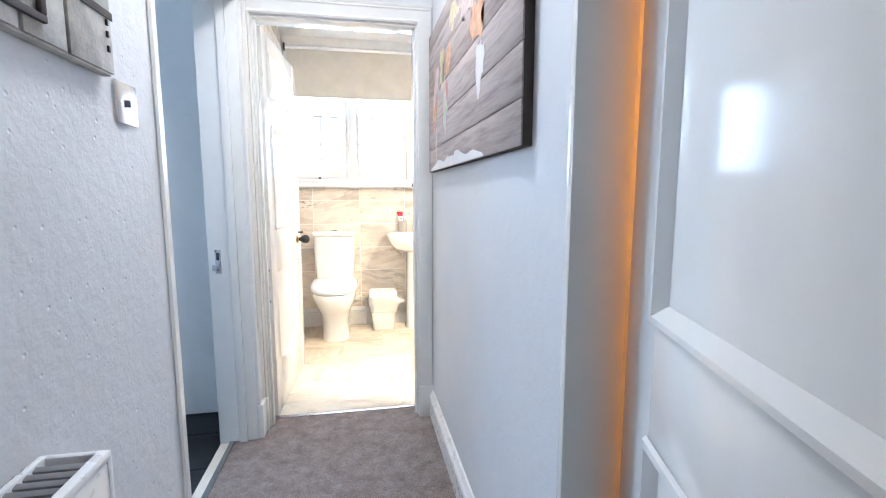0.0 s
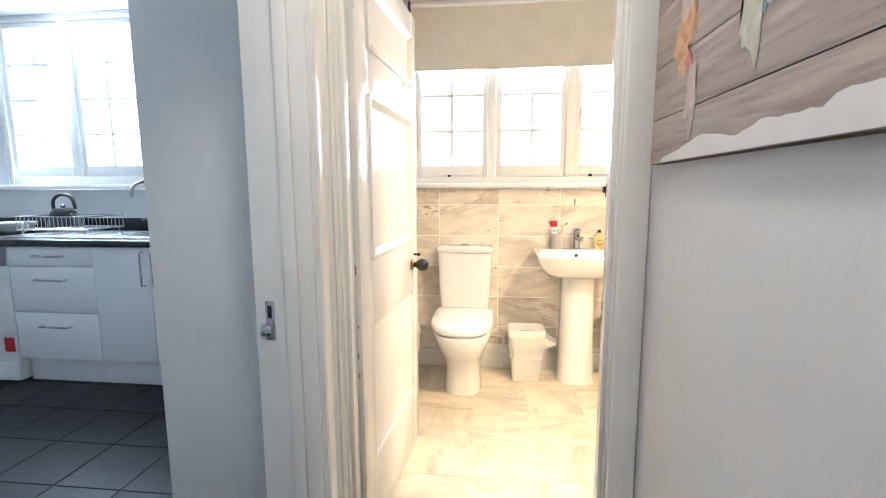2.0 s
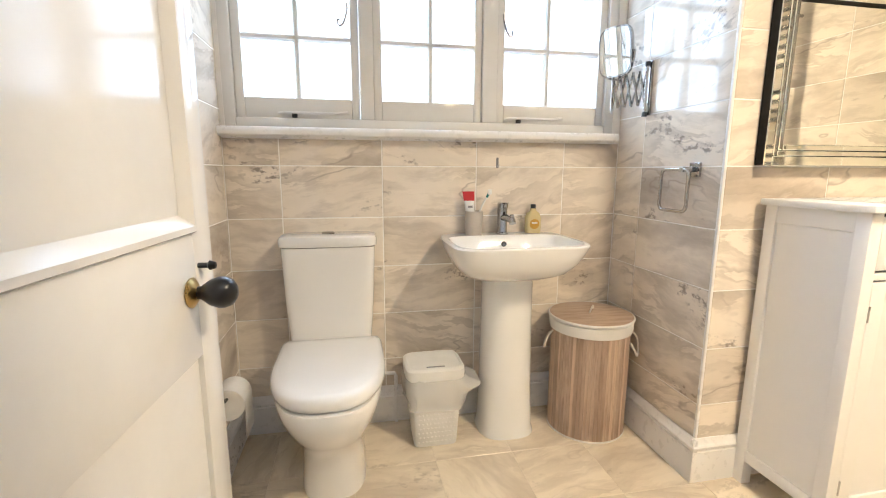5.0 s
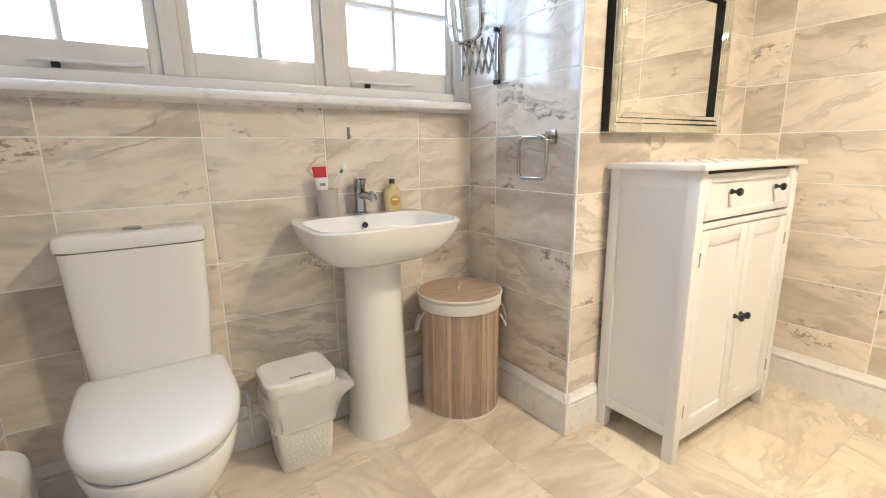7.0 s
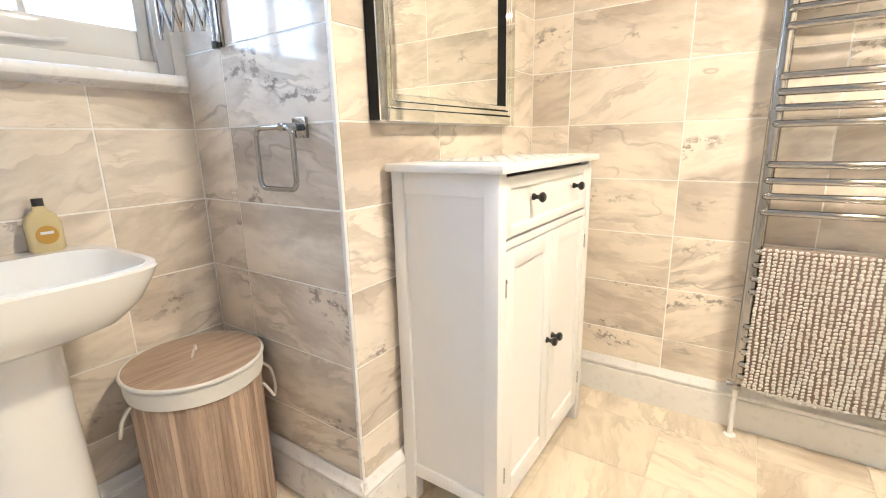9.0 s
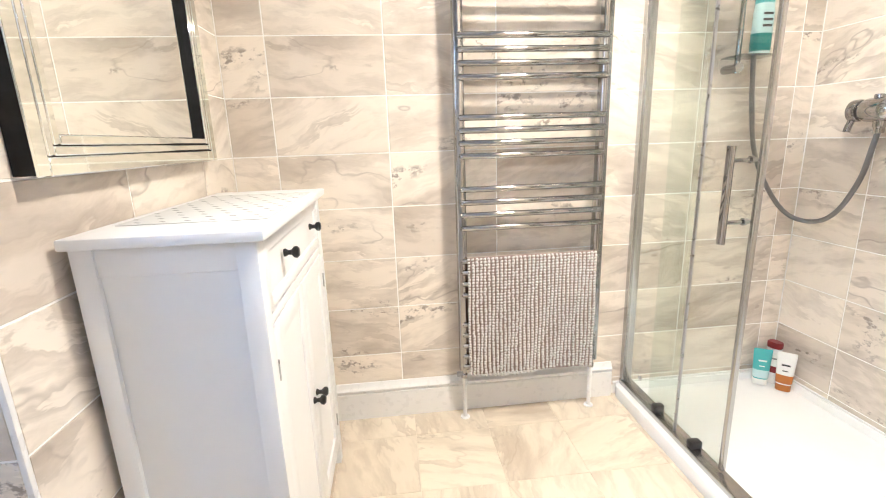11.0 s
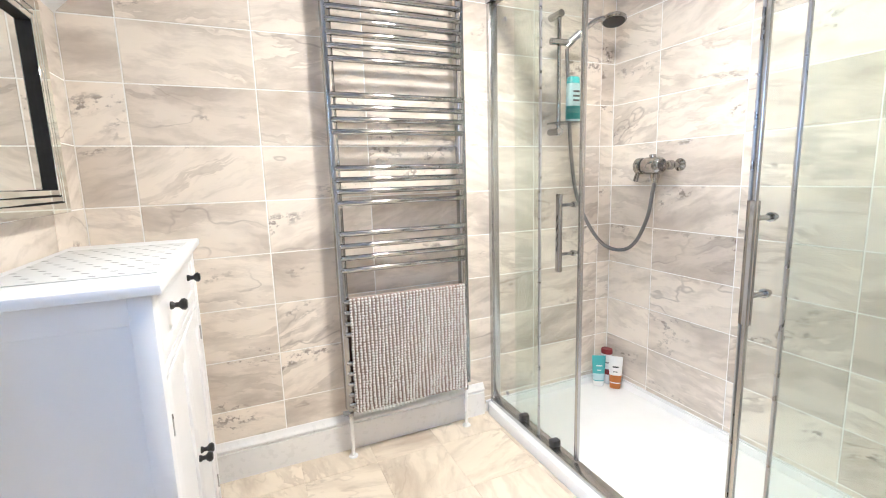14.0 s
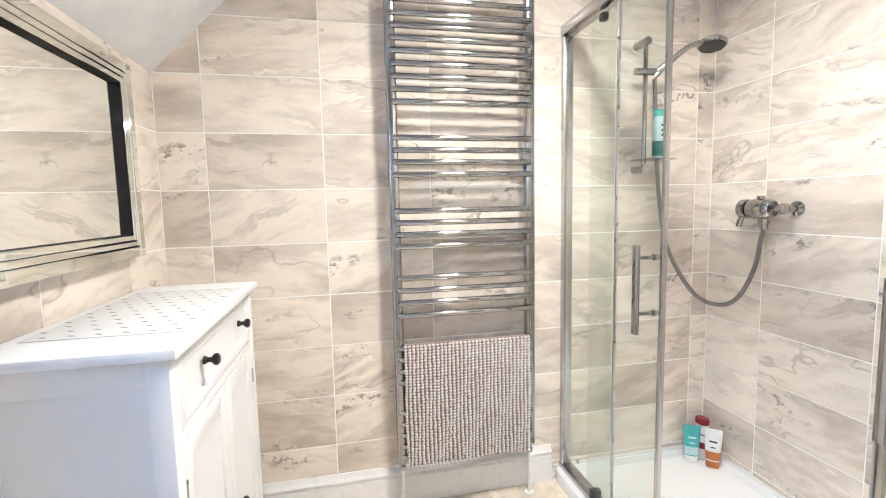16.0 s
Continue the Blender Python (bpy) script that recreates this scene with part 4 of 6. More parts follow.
part("bowl", loft([basin_loop(0.095, 3.84, 4.06, 0.668, 3), basin_loop(0.150, 3.78, 4.075, 0.676, 3.2), basin_loop(0.195, 3.715, 4.078, 0.705, 3.6), basin_loop(0.222, 3.685, 4.079, 0.745, 4.2), basin_loop(0.238, 3.668, 4.080, 0.790, 5), basin_loop(0.244, 3.662, 4.080, 0.814, 5.5), basin_loop(0.241, 3.665, 4.079, 0.820, 5.5),
                   basin_loop(0.226, 3.680, 3.995, 0.8205, 5), basin_loop(0.220, 3.688, 3.988, 0.812, 5), basin_loop(0.205, 3.705, 3.975, 0.765, 4), basin_loop(0.16, 3.74, 3.95, 0.722, 3), basin_loop(0.05, 3.82, 3.88, 0.712, 2)]), CERAMIC, bs)
part("overflow", lathe([(0.0, 0.0), (0.011, 0.0), (0.011, 0.004), (0.007, 0.005), (0.0, 0.003)], 0, 0, 18, axis="y", origin=(BX + 0.005, 3.968, 0.787)), DARK, bs, "dark overflow hole")
part("waste", lathe([(0.0, 0.713), (0.022, 0.713), (0.022, 0.716), (0.0, 0.7165)], BX, 3.85, 20), CHROME, bs)
part("pedestal", loft([rounded(BX + 0.014, 3.950, hx, hy, z, p, 40) for z, hx, hy, p in ((0.0, 0.118, 0.118, 2.8), (0.012, 0.117, 0.117, 2.8), (0.03, 0.111, 0.112, 2.7), (0.20, 0.105, 0.107, 2.6), (0.50, 0.099, 0.103, 2.6), (0.675, 0.099, 0.103, 2.6))]), CERAMIC, bs)

tp = thing("basin_tap", BX + 0.022, 4.035, 0.820, "chrome mixer tap on the basin", "tap")
tpx, tpy = BX + 0.015, 4.030
part("body", lathe([(0.0, 0.8205), (0.026, 0.8205), (0.026, 0.826), (0.021, 0.830), (0.0195, 0.90), (0.021, 0.905), (0.021, 0.930), (0.0, 0.930)], tpx, tpy, 28), CHROME, tp)
part("spout", tube([(tpx, tpy, 0.888), (tpx + 0.004, tpy - 0.05, 0.893), (tpx + 0.006, tpy - 0.105, 0.888), (tpx + 0.006, tpy - 0.112, 0.876)], 0.0135, 16), CHROME, tp)
part("lever", loft([rounded(tpx, tpy - 0.004, 0.021, 0.021, 0.931, 2.5, 20), rounded(tpx, tpy - 0.006, 0.022, 0.024, 0.946, 2.5, 20), rounded(tpx, tpy - 0.012, 0.020, 0.032, 0.952, 2.8, 20)]), CHROME, tp)
part("outlet_ring", lathe([(0.0, 0.0), (0.013, 0.0), (0.014, 0.012), (0.0, 0.012)], 0, 0, 18, axis="x", origin=(tpx + 0.018, tpy - 0.05, 0.893)), CHROME, tp)

tb = thing("toothbrush_tumbler", 0.535, 4.03, 0.820, "beige stoneware tumbler on the basin", "cup")
part("cup", lathe([(0.0, 0.8205), (0.033, 0.8205), (0.035, 0.826), (0.037, 0.918), (0.0345, 0.918), (0.032, 0.832), (0.0, 0.830)], 0.533, 4.030, 28), STONEWARE, tb)
tpst = thing("toothpaste_tube", 0.520, 4.03, 0.84, "white toothpaste tube with a red end in the tumbler", "toothpaste")
part("tube", loft([rounded(0.523 - 0.10 * (z - 0.84), 4.026, hx, hy, z, 2.4, 24) for z, hx, hy in ((0.838, 0.012, 0.012), (0.90, 0.0165, 0.0125), (0.945, 0.0205, 0.0085), (0.962, 0.0220, 0.0060))]), WHITE_PLASTIC, tpst)
part("crimped_end", loft([rounded(0.523 - 0.10 * (z - 0.84), 4.026, hx, hy, z, 3.0, 24) for z, hx, hy in ((0.9605, 0.0222, 0.0063), (0.985, 0.0242, 0.0030), (0.998, 0.0250, 0.0016))]), RED, tpst, "red flat end of the tube")
part("print_bar", bb(0.504, 0.523, 4.0145, 4.0160, 0.932, 0.941, bevel=0.0), GREY_PLASTIC, tpst)
tbr = thing("toothbrush", 0.55, 4.03, 0.84, "white and green toothbrush leaning in the tumbler", "toothbrush")
part("handle", tube(smooth_path([(0.545, 4.04, 0.835), (0.558, 4.035, 0.91), (0.575, 4.03, 0.955), (0.588, 4.028, 0.975)]), 0.0042, 10), WHITE_PLASTIC, tbr)
part("head", tube([(0.586, 4.028, 0.973), (0.600, 4.026, 1.002)], 0.0050, 10), TEAL_DEEP, tbr, "green brush neck")
part("bristles", bb(0.588, 0.604, 4.016, 4.024, 0.985, 1.006, bevel=0.002), WHITE_PLASTIC, tbr)

sb = thing("soap_bottle", 0.80, 4.04, 0.820, "clear bottle of amber hand soap on the basin", "soap bottle")
sx, sy = 0.795, 4.040
part("bottle", loft([rounded(sx, sy, hx, hy, z, 3.2, 28) for z, hx, hy in ((0.8205, 0.030, 0.018), (0.826, 0.034, 0.020), (0.885, 0.034, 0.020), (0.905, 0.026, 0.017), (0.915, 0.013, 0.012), (0.925, 0.011, 0.011))]), SOAP_BOTTLE, sb)
part("label", lathe([(0.0, 0.0), (0.021, 0.0), (0.021, -0.0012), (0.0, -0.0012)], 0, 0, 26, axis="y", origin=(sx, sy - 0.0200, 0.860)), AMBER, sb, "round orange label")
part("label_bar", bb(sx - 0.012, sx + 0.012, sy - 0.0222, sy - 0.0213, 0.862, 0.868, bevel=0.0), WHITE_PLASTIC, sb)
part("cap", lathe([(0.0, 0.925), (0.011, 0.925), (0.011, 0.942), (0.0, 0.943)], sx, sy, 18), DARK, sb, "small dark cap")

hk = thing("wall_hook", 0.645, YN, 1.10, "small grey adhesive hook on the tiles above the basin", "hook")
part("plate", bb(0.640, 0.650, YN - 0.004, YN, 1.092, 1.135, bevel=0.001), GREY_PLASTIC, hk)
part("peg", tube([(0.645, YN - 0.003, 1.10), (0.645, YN - 0.016, 1.098), (0.645, YN - 0.020, 1.106)], 0.003, 8), SATIN_METAL, hk)

# ---- bin ----
bn = thing("pedal_bin", 0.345, 3.93, 0, "small white woven-plastic waste bin with a swing lid", "bin")
bin_secs = [rounded(0.344, 3.925, hx, hy, z, 9, 48) for z, hx, hy in ((0.0, 0.083, 0.075), (0.004, 0.086, 0.078), (0.262, 0.103, 0.089))]
part("body", loft(bin_secs), WHITE_PLASTIC, bn)
dimple = as_mesh("dimple", lathe([(0.0, 0.0), (0.0042, 0.0), (0.0030, -0.0016), (0.0, -0.0020)], 0, 0, 6, axis="y"), SATIN)
for r in range(9):
    for c in range(10):
        z = 0.022 + r * 0.0195
        hy = 0.078 + (z - 0.004) / 0.258 * 0.011
        piece("dimple", dimple, pose(0.274 + c * 0.0153 + (r % 2) * 0.005, 3.925 - hy + 0.0002, z), bn)
lid_secs = [rounded(0.344, 3.928, hx, hy, z, 6, 48) for z, hx, hy in ((0.262, 0.106, 0.088), (0.270, 0.113, 0.095), (0.304, 0.117, 0.099), (0.322, 0.116, 0.098), (0.330, 0.108, 0.090), (0.3305, 0.104, 0.086), (0.327, 0.100, 0.082), (0.3265, 0.07, 0.05))]
part("lid", loft(lid_secs), WHITE_PLASTIC, bn, "white rounded swing lid")
part("lid_lip", bb(0.308, 0.380, 3.862, 3.868, 0.3255, 0.3290, bevel=0.001), GREY_PLASTIC, bn)
liner = []
for z, k in ((0.290, 0.1185), (0.268, 0.121), (0.245, 0.122), (0.220, 0.120), (0.195, 0.1165), (0.172, 0.114), (0.160, 0.116)):
    lo = rounded(0.344, 3.927, k, k - 0.017, z, 5, 48)
    liner.append([(x + 0.010 * noise.noise(Vector((x * 30, y * 30, z * 14))) * (0.28 - z) * 26 + (0.060 * max(0, (x - 0.41) / 0.05) * max(0.0, 1 - abs(z - 0.245) / 0.03) if x > 0.43 else 0), y + 0.008 * noise.noise(Vector((y * 40, x * 40, z * 9))), z + 0.012 * noise.noise(Vector((x * 26, y * 26, 3.0)))) for x, y, z in lo])
ln = single("bin_liner", loft(liner, False, False), LINER, "translucent plastic bag hanging over the bin rim", "bin bag")

# ---- laundry basket ----
LX, LY, LR = 1.009, 3.896, 0.157
lb = thing("laundry_basket", LX, LY, 0, "round bamboo-slat laundry basket with a white cloth rim", "laundry basket")
part("lining", lathe([(0.0, 0.006), (LR - 0.006, 0.006), (LR - 0.004, 0.44), (0.0, 0.44)], LX, LY, 40), FABRIC, lb)
slat_b = as_mesh("slat", bb(-0.0068, 0.0068, -0.0022, 0.0022, 0.0, 0.445, bevel=0.0015, segments=1), BAMBOO)
NS = 72
for i in range(NS):
    a = 2 * math.pi * i / NS
    piece("slat", slat_b, Matrix.Translation((LX + LR * math.cos(a), LY + LR * math.sin(a), 0.004)) @ Matrix.Rotation(a + math.pi / 2, 4, "Z"), lb)
part("rim_band", lathe([(LR - 0.004, 0.438), (LR + 0.008, 0.438), (LR + 0.011, 0.452), (LR + 0.012, 0.480), (LR + 0.006, 0.486), (LR - 0.004, 0.486)], LX, LY, 48), FABRIC, lb, "white cloth rim band")
part("base_band", lathe([(LR - 0.004, 0.0), (LR + 0.0035, 0.0), (LR + 0.0035, 0.008), (LR - 0.004, 0.008)], LX, LY, 48), FABRIC, lb, "pale base binding")
part("lid", lathe([(0.0, 0.487), (LR + 0.010, 0.487), (LR + 0.013, 0.490), (LR + 0.012, 0.496), (LR + 0.005, 0.498), (0.0, 0.499)], LX, LY, 48), BAMBOO_LID, lb, "bamboo lid")
part("lid_edge", tube([(LX + (LR + 0.012) * math.cos(2 * math.pi * i / 48), LY + (LR + 0.012) * math.sin(2 * math.pi * i / 48), 0.492) for i in range(48)], 0.0055, 8, closed=True), FABRIC, lb)
part("lid_cord", tube(smooth_path([(LX - 0.01, LY - 0.005, 0.499), (LX - 0.004, LY - 0.004, 0.512), (LX + 0.003, LY - 0.006, 0.530), (LX + 0.0, LY - 0.012, 0.520)]), 0.0036, 8), ROPE, lb, "short cord pull")
for a in (math.radians(168), math.radians(-34)):
    d = Vector((math.cos(a), math.sin(a), 0))
    s = Vector((-d.y, d.x, 0))
    c = Vector((LX, LY, 0)) + d * (LR + 0.004)
    part("rope_handle", tube(smooth_path([c + s * 0.030 + Vector((0, 0, 0.432)), c + d * 0.022 + s * 0.034 + Vector((0, 0, 0.405)), c + d * 0.030 + s * 0.02 + Vector((0, 0, 0.36)), c + d * 0.026 - s * 0.015 + Vector((0, 0, 0.345)), c + d * 0.016 - s * 0.030 + Vector((0, 0, 0.37)), c - s * 0.034 + Vector((0, 0, 0.40))]), 0.0042, 8), ROPE, lb, "looped cotton rope handle")

# ---- towel ring ----
tr = thing("towel_ring", XR, 3.600, 1.085, "square chrome towel ring on the tiled wall", "towel ring")
part("backplate", bb(XR - 0.010, XR, 3.578, 3.626, 1.062, 1.110, bevel=0.002), CHROME, tr)
part("arm", bb(XR - 0.062, XR - 0.009, 3.592, 3.612, 1.078, 1.096, bevel=0.003), CHROME, tr)
RXP = XR - 0.055
def ring_loop(y0, y1, z0, z1, r, x):
    out = []
    for cy, cz, a0 in ((y1 - r, z1 - r, 0), (y0 + r, z1 - r, 90), (y0 + r, z0 + r, 180), (y1 - r, z0 + r, 270)):
        for k in range(7):
            a = math.radians(a0 + 15 * k)
            out.append((x, cy + r * math.cos(a), cz + r * math.sin(a)))
    return out
part("ring", tube(ring_loop(3.570, 3.706, 0.945, 1.087, 0.022, RXP), 0.0062, 10, closed=True), CHROME, tr)

# ---- extending shaving mirror ----
em = thing("extending_mirror", XR, 3.88, 1.3, "chrome extending shaving mirror on a scissor arm", "mirror")
part("wall_plate", bb(XR - 0.010, XR, 3.872, 3.894, 1.296, 1.500, bevel=0.003), CHROME, em)
part("pivot_rod", tube([(XR - 0.022, 3.884, 1.292), (XR - 0.022, 3.884, 1.492)], 0.005, 10), CHROME, em)
for z in (1.300, 1.488):
    part("pivot_cap", lathe([(0, z - 0.008), (0.010, z - 0.008), (0.010, z + 0.008), (0, z + 0.008)], XR - 0.020, 3.884, 14), DARK, em)
nx = 5
p_a, p_b = Vector((XR - 0.022, 3.884, 0)), Vector((XR - 0.095, 4.000, 0))
for i in range(nx):
    for z0, z1, off in ((1.335, 1.465, 0.0), (1.465, 1.335, 0.004)):
        a = p_a.lerp(p_b, i / nx)
        b = p_a.lerp(p_b, (i + 1) / nx)
        o = Vector((off, off, 0))
        part("scissor_bar", tube([a + o + Vector((0, 0, z0)), b + o + Vector((0, 0, z1))], 0.0048, 8), CHROME, em)
part("front_rod", tube([(p_b.x, p_b.y, 1.315), (p_b.x, p_b.y, 1.47)], 0.004, 10), CHROME, em)
MR = pose(p_b.x - 0.018, p_b.y - 0.040, 1.545, 0, -6, 24)
def on(m, bm):
    bm.transform(m)
    return bm
def plate(hx, hy, hz, r):
    return loft([[(x, y * 1.0, z) for x, y, z in [(xx, q, w) for (q, w) in [(hy * math.copysign(abs(math.cos(t)) ** 0.5, math.cos(t)), hz * math.copysign(abs(math.sin(t)) ** 0.5, math.sin(t))) for t in [2 * math.pi * k / 40 for k in range(40)]]]] for xx in (-hx, hx)])
part("mirror_back", on(MR, plate(0.007, 0.074, 0.094, 0.02)), CHROME, em)
part("mirror_glass", on(MR @ pose(-0.0080, 0, 0), plate(0.0012, 0.068, 0.088, 0.02)), MIRROR, em)
part("yoke", on(MR, tube([(0.004, 0.08 * math.cos(t), 0.10 * math.sin(t) - 0.004) for t in [math.pi + math.pi * k / 14 for k in range(15)]], 0.004, 8)), CHROME, em)

# ---- cabinet ----
CX0, CX1, CY0, CY1, CH = 1.354, 2.038, 3.160, 3.468, 0.996
cb = thing("bathroom_cabinet", 1.74, 3.32, 0, "white painted wooden bathroom cabinet with a drawer and two doors", "cabinet")
T = CH - 0.020
part("top", bb(CX0 - 0.022, CX1 + 0.018, CY0 - 0.020, CY1 + 0.003, T, CH, bevel=0.004), WHITE_LACQUER, cb)
for x0 in (CX0, CX1 - 0.038):
    for y0 in (CY0, CY1 - 0.038):
        part("leg", bb(x0, x0 + 0.038, y0, y0 + 0.038, 0.0, T - 0.0005, bevel=0.002), WHITE_LACQUER, cb)
for x0 in (CX0 + 0.010, CX1 - 0.022):
    part("side_panel", bb(x0, x0 + 0.012, CY0 + 0.037, CY1 - 0.037, 0.115, T - 0.03, bevel=0.0), WHITE_LACQUER, cb)
    xo = CX0 + 0.004 if x0 < 1.6 else CX1 - 0.022
    part("side_rail", bb(xo, xo + 0.018, CY0 + 0.0375, CY1 - 0.0375, 0.085, 0.125, bevel=0.002), WHITE_LACQUER, cb)
    part("side_rail", bb(xo, xo + 0.018, CY0 + 0.0375, CY1 - 0.0375, T - 0.055, T - 0.001, bevel=0.002), WHITE_LACQUER, cb)
part("back_panel", bb(CX0 + 0.037, CX1 - 0.037, CY1 - 0.014, CY1 - 0.006, 0.09, T - 0.001, bevel=0.0), WHITE_LACQUER, cb)
part("bottom_panel", bb(CX0 + 0.022, CX1 - 0.022, CY0 + 0.02, CY1 - 0.02, 0.088, 0.104, bevel=0.0), WHITE_LACQUER, cb)
part("bottom_rail", bb(CX0 + 0.0375, CX1 - 0.0375, CY0 + 0.004, CY0 + 0.022, 0.072, 0.092, bevel=0.002), WHITE_LACQUER, cb)
part("mid_rail", bb(CX0 + 0.0375, CX1 - 0.0375, CY0 + 0.004, CY0 + 0.022, 0.795, 0.815, bevel=0.001), WHITE_LACQUER, cb)
# added dark board that paints the shade in the gaps between the fronts
part("inner_shadow_board", bb(CX0 + 0.0375, CX1 - 0.0375, CY0 + 0.024, CY0 + 0.030, 0.092, T - 0.002, bevel=0.0), DARK, cb)


def shaker(x0, x1, z0, z1, name, rail=0.048):
    y0 = CY0 + 0.002
    bm = boxes((x0, x0 + rail, y0, y0 + 0.018, z0, z1), (x1 - rail, x1, y0, y0 + 0.018, z0, z1), (x0 + rail, x1 - rail, y0 + 0.0004, y0 + 0.0176, z0, z0 + rail), (x0 + rail, x1 - rail, y0 + 0.0004, y0 + 0.0176, z1 - rail, z1), bevel=0.0018)
    box(bm, x0 + rail - 0.004, x1 - rail + 0.004, y0 + 0.007, y0 + 0.014, z0 + rail - 0.004, z1 - rail + 0.004)
    return part(name, bm, WHITE_LACQUER, cb)


def cab_knob(x, z, parent):
    part("knob", lathe([(0.0, 0.0), (0.009, 0.0), (0.009, -0.004), (0.0055, -0.009), (0.006, -0.016), (0.0125, -0.022), (0.0135, -0.028), (0.009, -0.033), (0.0, -0.034)], 0, 0, 18, axis="y", origin=(x, CY0 + 0.003, z)), BLACK, parent, "round black knob")


dr = shaker(CX0 + 0.041, CX1 - 0.041, 0.822, T - 0.012, "drawer_front", 0.026)
cab_knob(1.548, 0.905, dr)
cab_knob(1.862, 0.905, dr)
mid = (CX0 + CX1) / 2
d1 = shaker(CX0 + 0.041, mid - 0.0015, 0.096, 0.790, "door")
d2 = shaker(mid + 0.0015, CX1 - 0.041, 0.096, 0.790, "door")
cab_knob(mid - 0.021, 0.460, d1)
cab_knob(mid + 0.021, 0.460, d2)
for x, pdoor in ((CX0 + 0.0395, d1), (CX1 - 0.0395, d2)):
    for z in (0.16, 0.68):
        part("hinge", bb(x - 0.003, x + 0.003, CY0 - 0.002, CY0 + 0.004, z, z + 0.045, bevel=0.001), SATIN_METAL, pdoor, "thin metal hinge")

# perforated mat on the cabinet
rm = thing("perforated_mat", 1.72, 3.33, CH, "pale grey patterned mat lying on the cabinet top", "mat")
part("sheet", bb(1.448, 1.932, 3.162, 3.440, CH + 0.0005, CH + 0.0025, bevel=0.001), RUBBER_MAT, rm)
dash = as_mesh("dash", bb(-0.0075, 0.0075, -0.0024, 0.0024, 0.0, 0.0003, bevel=0.0), MAT_DASH)
for r in range(12):
    for c in range(6):
        piece("dash", dash, pose(1.468 + r * 0.0405, 3.178 + c * 0.0465 + (r % 2) * 0.0215, CH + 0.0025, 0, 0, 62), rm)

# ---- framed mirror ----
mx0, mx1, mz0, mz1, my = 1.303, 2.028, 1.098, 1.655, 3.447
mr = thing("wall_mirror", 1.66, YR, 1.1, "wall mirror with a silver strip frame and black edges", "mirror")
part("glass", bb(mx0 + 0.066, mx1 - 0.066, YR - 0.019, YR - 0.006, mz0 + 0.066, mz1 - 0.066, bevel=0.0), MIRROR, mr)
fo, fi, w3 = 0.003, 0.0655, 0.0625
part("frame_core", boxes((mx0 + fo, mx0 + fi, my + 0.0040, YR - 0.0006, mz0 + fo, mz1 - fo), (mx1 - fi, mx1 - fo, my + 0.0040, YR - 0.0006, mz0 + fo, mz1 - fo),
                         (mx0 + fi, mx1 - fi, my + 0.0042, YR - 0.0007, mz0 + fo, mz0 + fi), (mx0 + fi, mx1 - fi, my + 0.0042, YR - 0.0007, mz1 - fi, mz1 - fo)), MATT_BLACK, mr, "black painted frame body")
for off, w in ((0.0, 0.0300), (0.0315, 0.0155), (0.0485, 0.0165)):
    a0, a1, b0, b1 = mx0 + off, mx1 - off, mz0 + off, mz1 - off
    y0, y1 = my, my + 0.0045
    for r in ((a0, a0 + w, y0, y1, b0, b1), (a1 - w, a1, y0, y1, b0, b1), (a0 + w, a1 - w, y0, y1, b0, b0 + w), (a0 + w, a1 - w, y0, y1, b1 - w, b1)):
        part("mirror_strip", bb(*r, bevel=0.0022, segments=1), BEVEL_MIRROR, mr)

# ---- towel radiator ----
RX = 2.205
tw = thing("towel_radiator", RX, 2.40, 0.22, "tall chrome ladder towel radiator", "towel radiator")
RY0, RY1 = 2.128, 2.668
for y in (RY0, RY1):
    part("upright", loft([rounded(RX + 0.002, y, 0.021, 0.0195, z, 4, 24) for z in (0.225, 0.228, 2.030, 2.033)]), CHROME, tw)
bar = as_mesh("bar", tube([(0.0, -0.272, 0), (-0.012, -0.265, 0), (-0.016, -0.25, 0), (-0.016, 0.25, 0), (-0.012, 0.265, 0), (0.0, 0.272, 0)], 0.0115, 14), CHROME)
bars = [1.99, 1.945, 1.899, 1.857, 1.815, 1.772, 1.729, 1.685, 1.641, 1.597] + [1.473, 1.429, 1.386, 1.342] + [1.211, 1.168, 1.125, 1.081] + [0.965, 0.918, 0.872, 0.824] + [0.700, 0.657, 0.613, 0.569] + [0.450, 0.406, 0.362, 0.318, 0.274]
for z in bars:
    piece("bar", bar, pose(RX - 0.004, (RY0 + RY1) / 2, 1.23 + (z - 1.23) * 1.033), tw)
for y in (RY0, RY1):
    for z in (0.42, 1.85):
        part("wall_bracket", tube([(RX + 0.015, y, z), (XE, y, z)], 0.008, 10), CHROME, tw)
    part("valve", lathe([(0.0, 0.185), (0.013, 0.185), (0.014, 0.20), (0.010, 0.205), (0.010, 0.226), (0.0, 0.226)], RX + 0.003, y, 16), CHROME, tw)
    part("valve_cap", lathe([(0.0, 0.0), (0.010, 0.0), (0.011, 0.03), (0.0, 0.031)], 0, 0, 14, axis="y", origin=(RX + 0.003, y, 0.200)), SATIN_METAL, tw)
    part("feed_pipe", tube([(RX + 0.003, y, 0.186), (RX + 0.003, y, 0.0)], 0.0085, 12), SATIN, tw, "white painted feed pipe")
    part("pipe_collar", lathe([(0.0085, 0.0), (0.020, 0.0), (0.019, 0.004), (0.0085, 0.005)], RX + 0.003, y, 18), SATIN, tw)

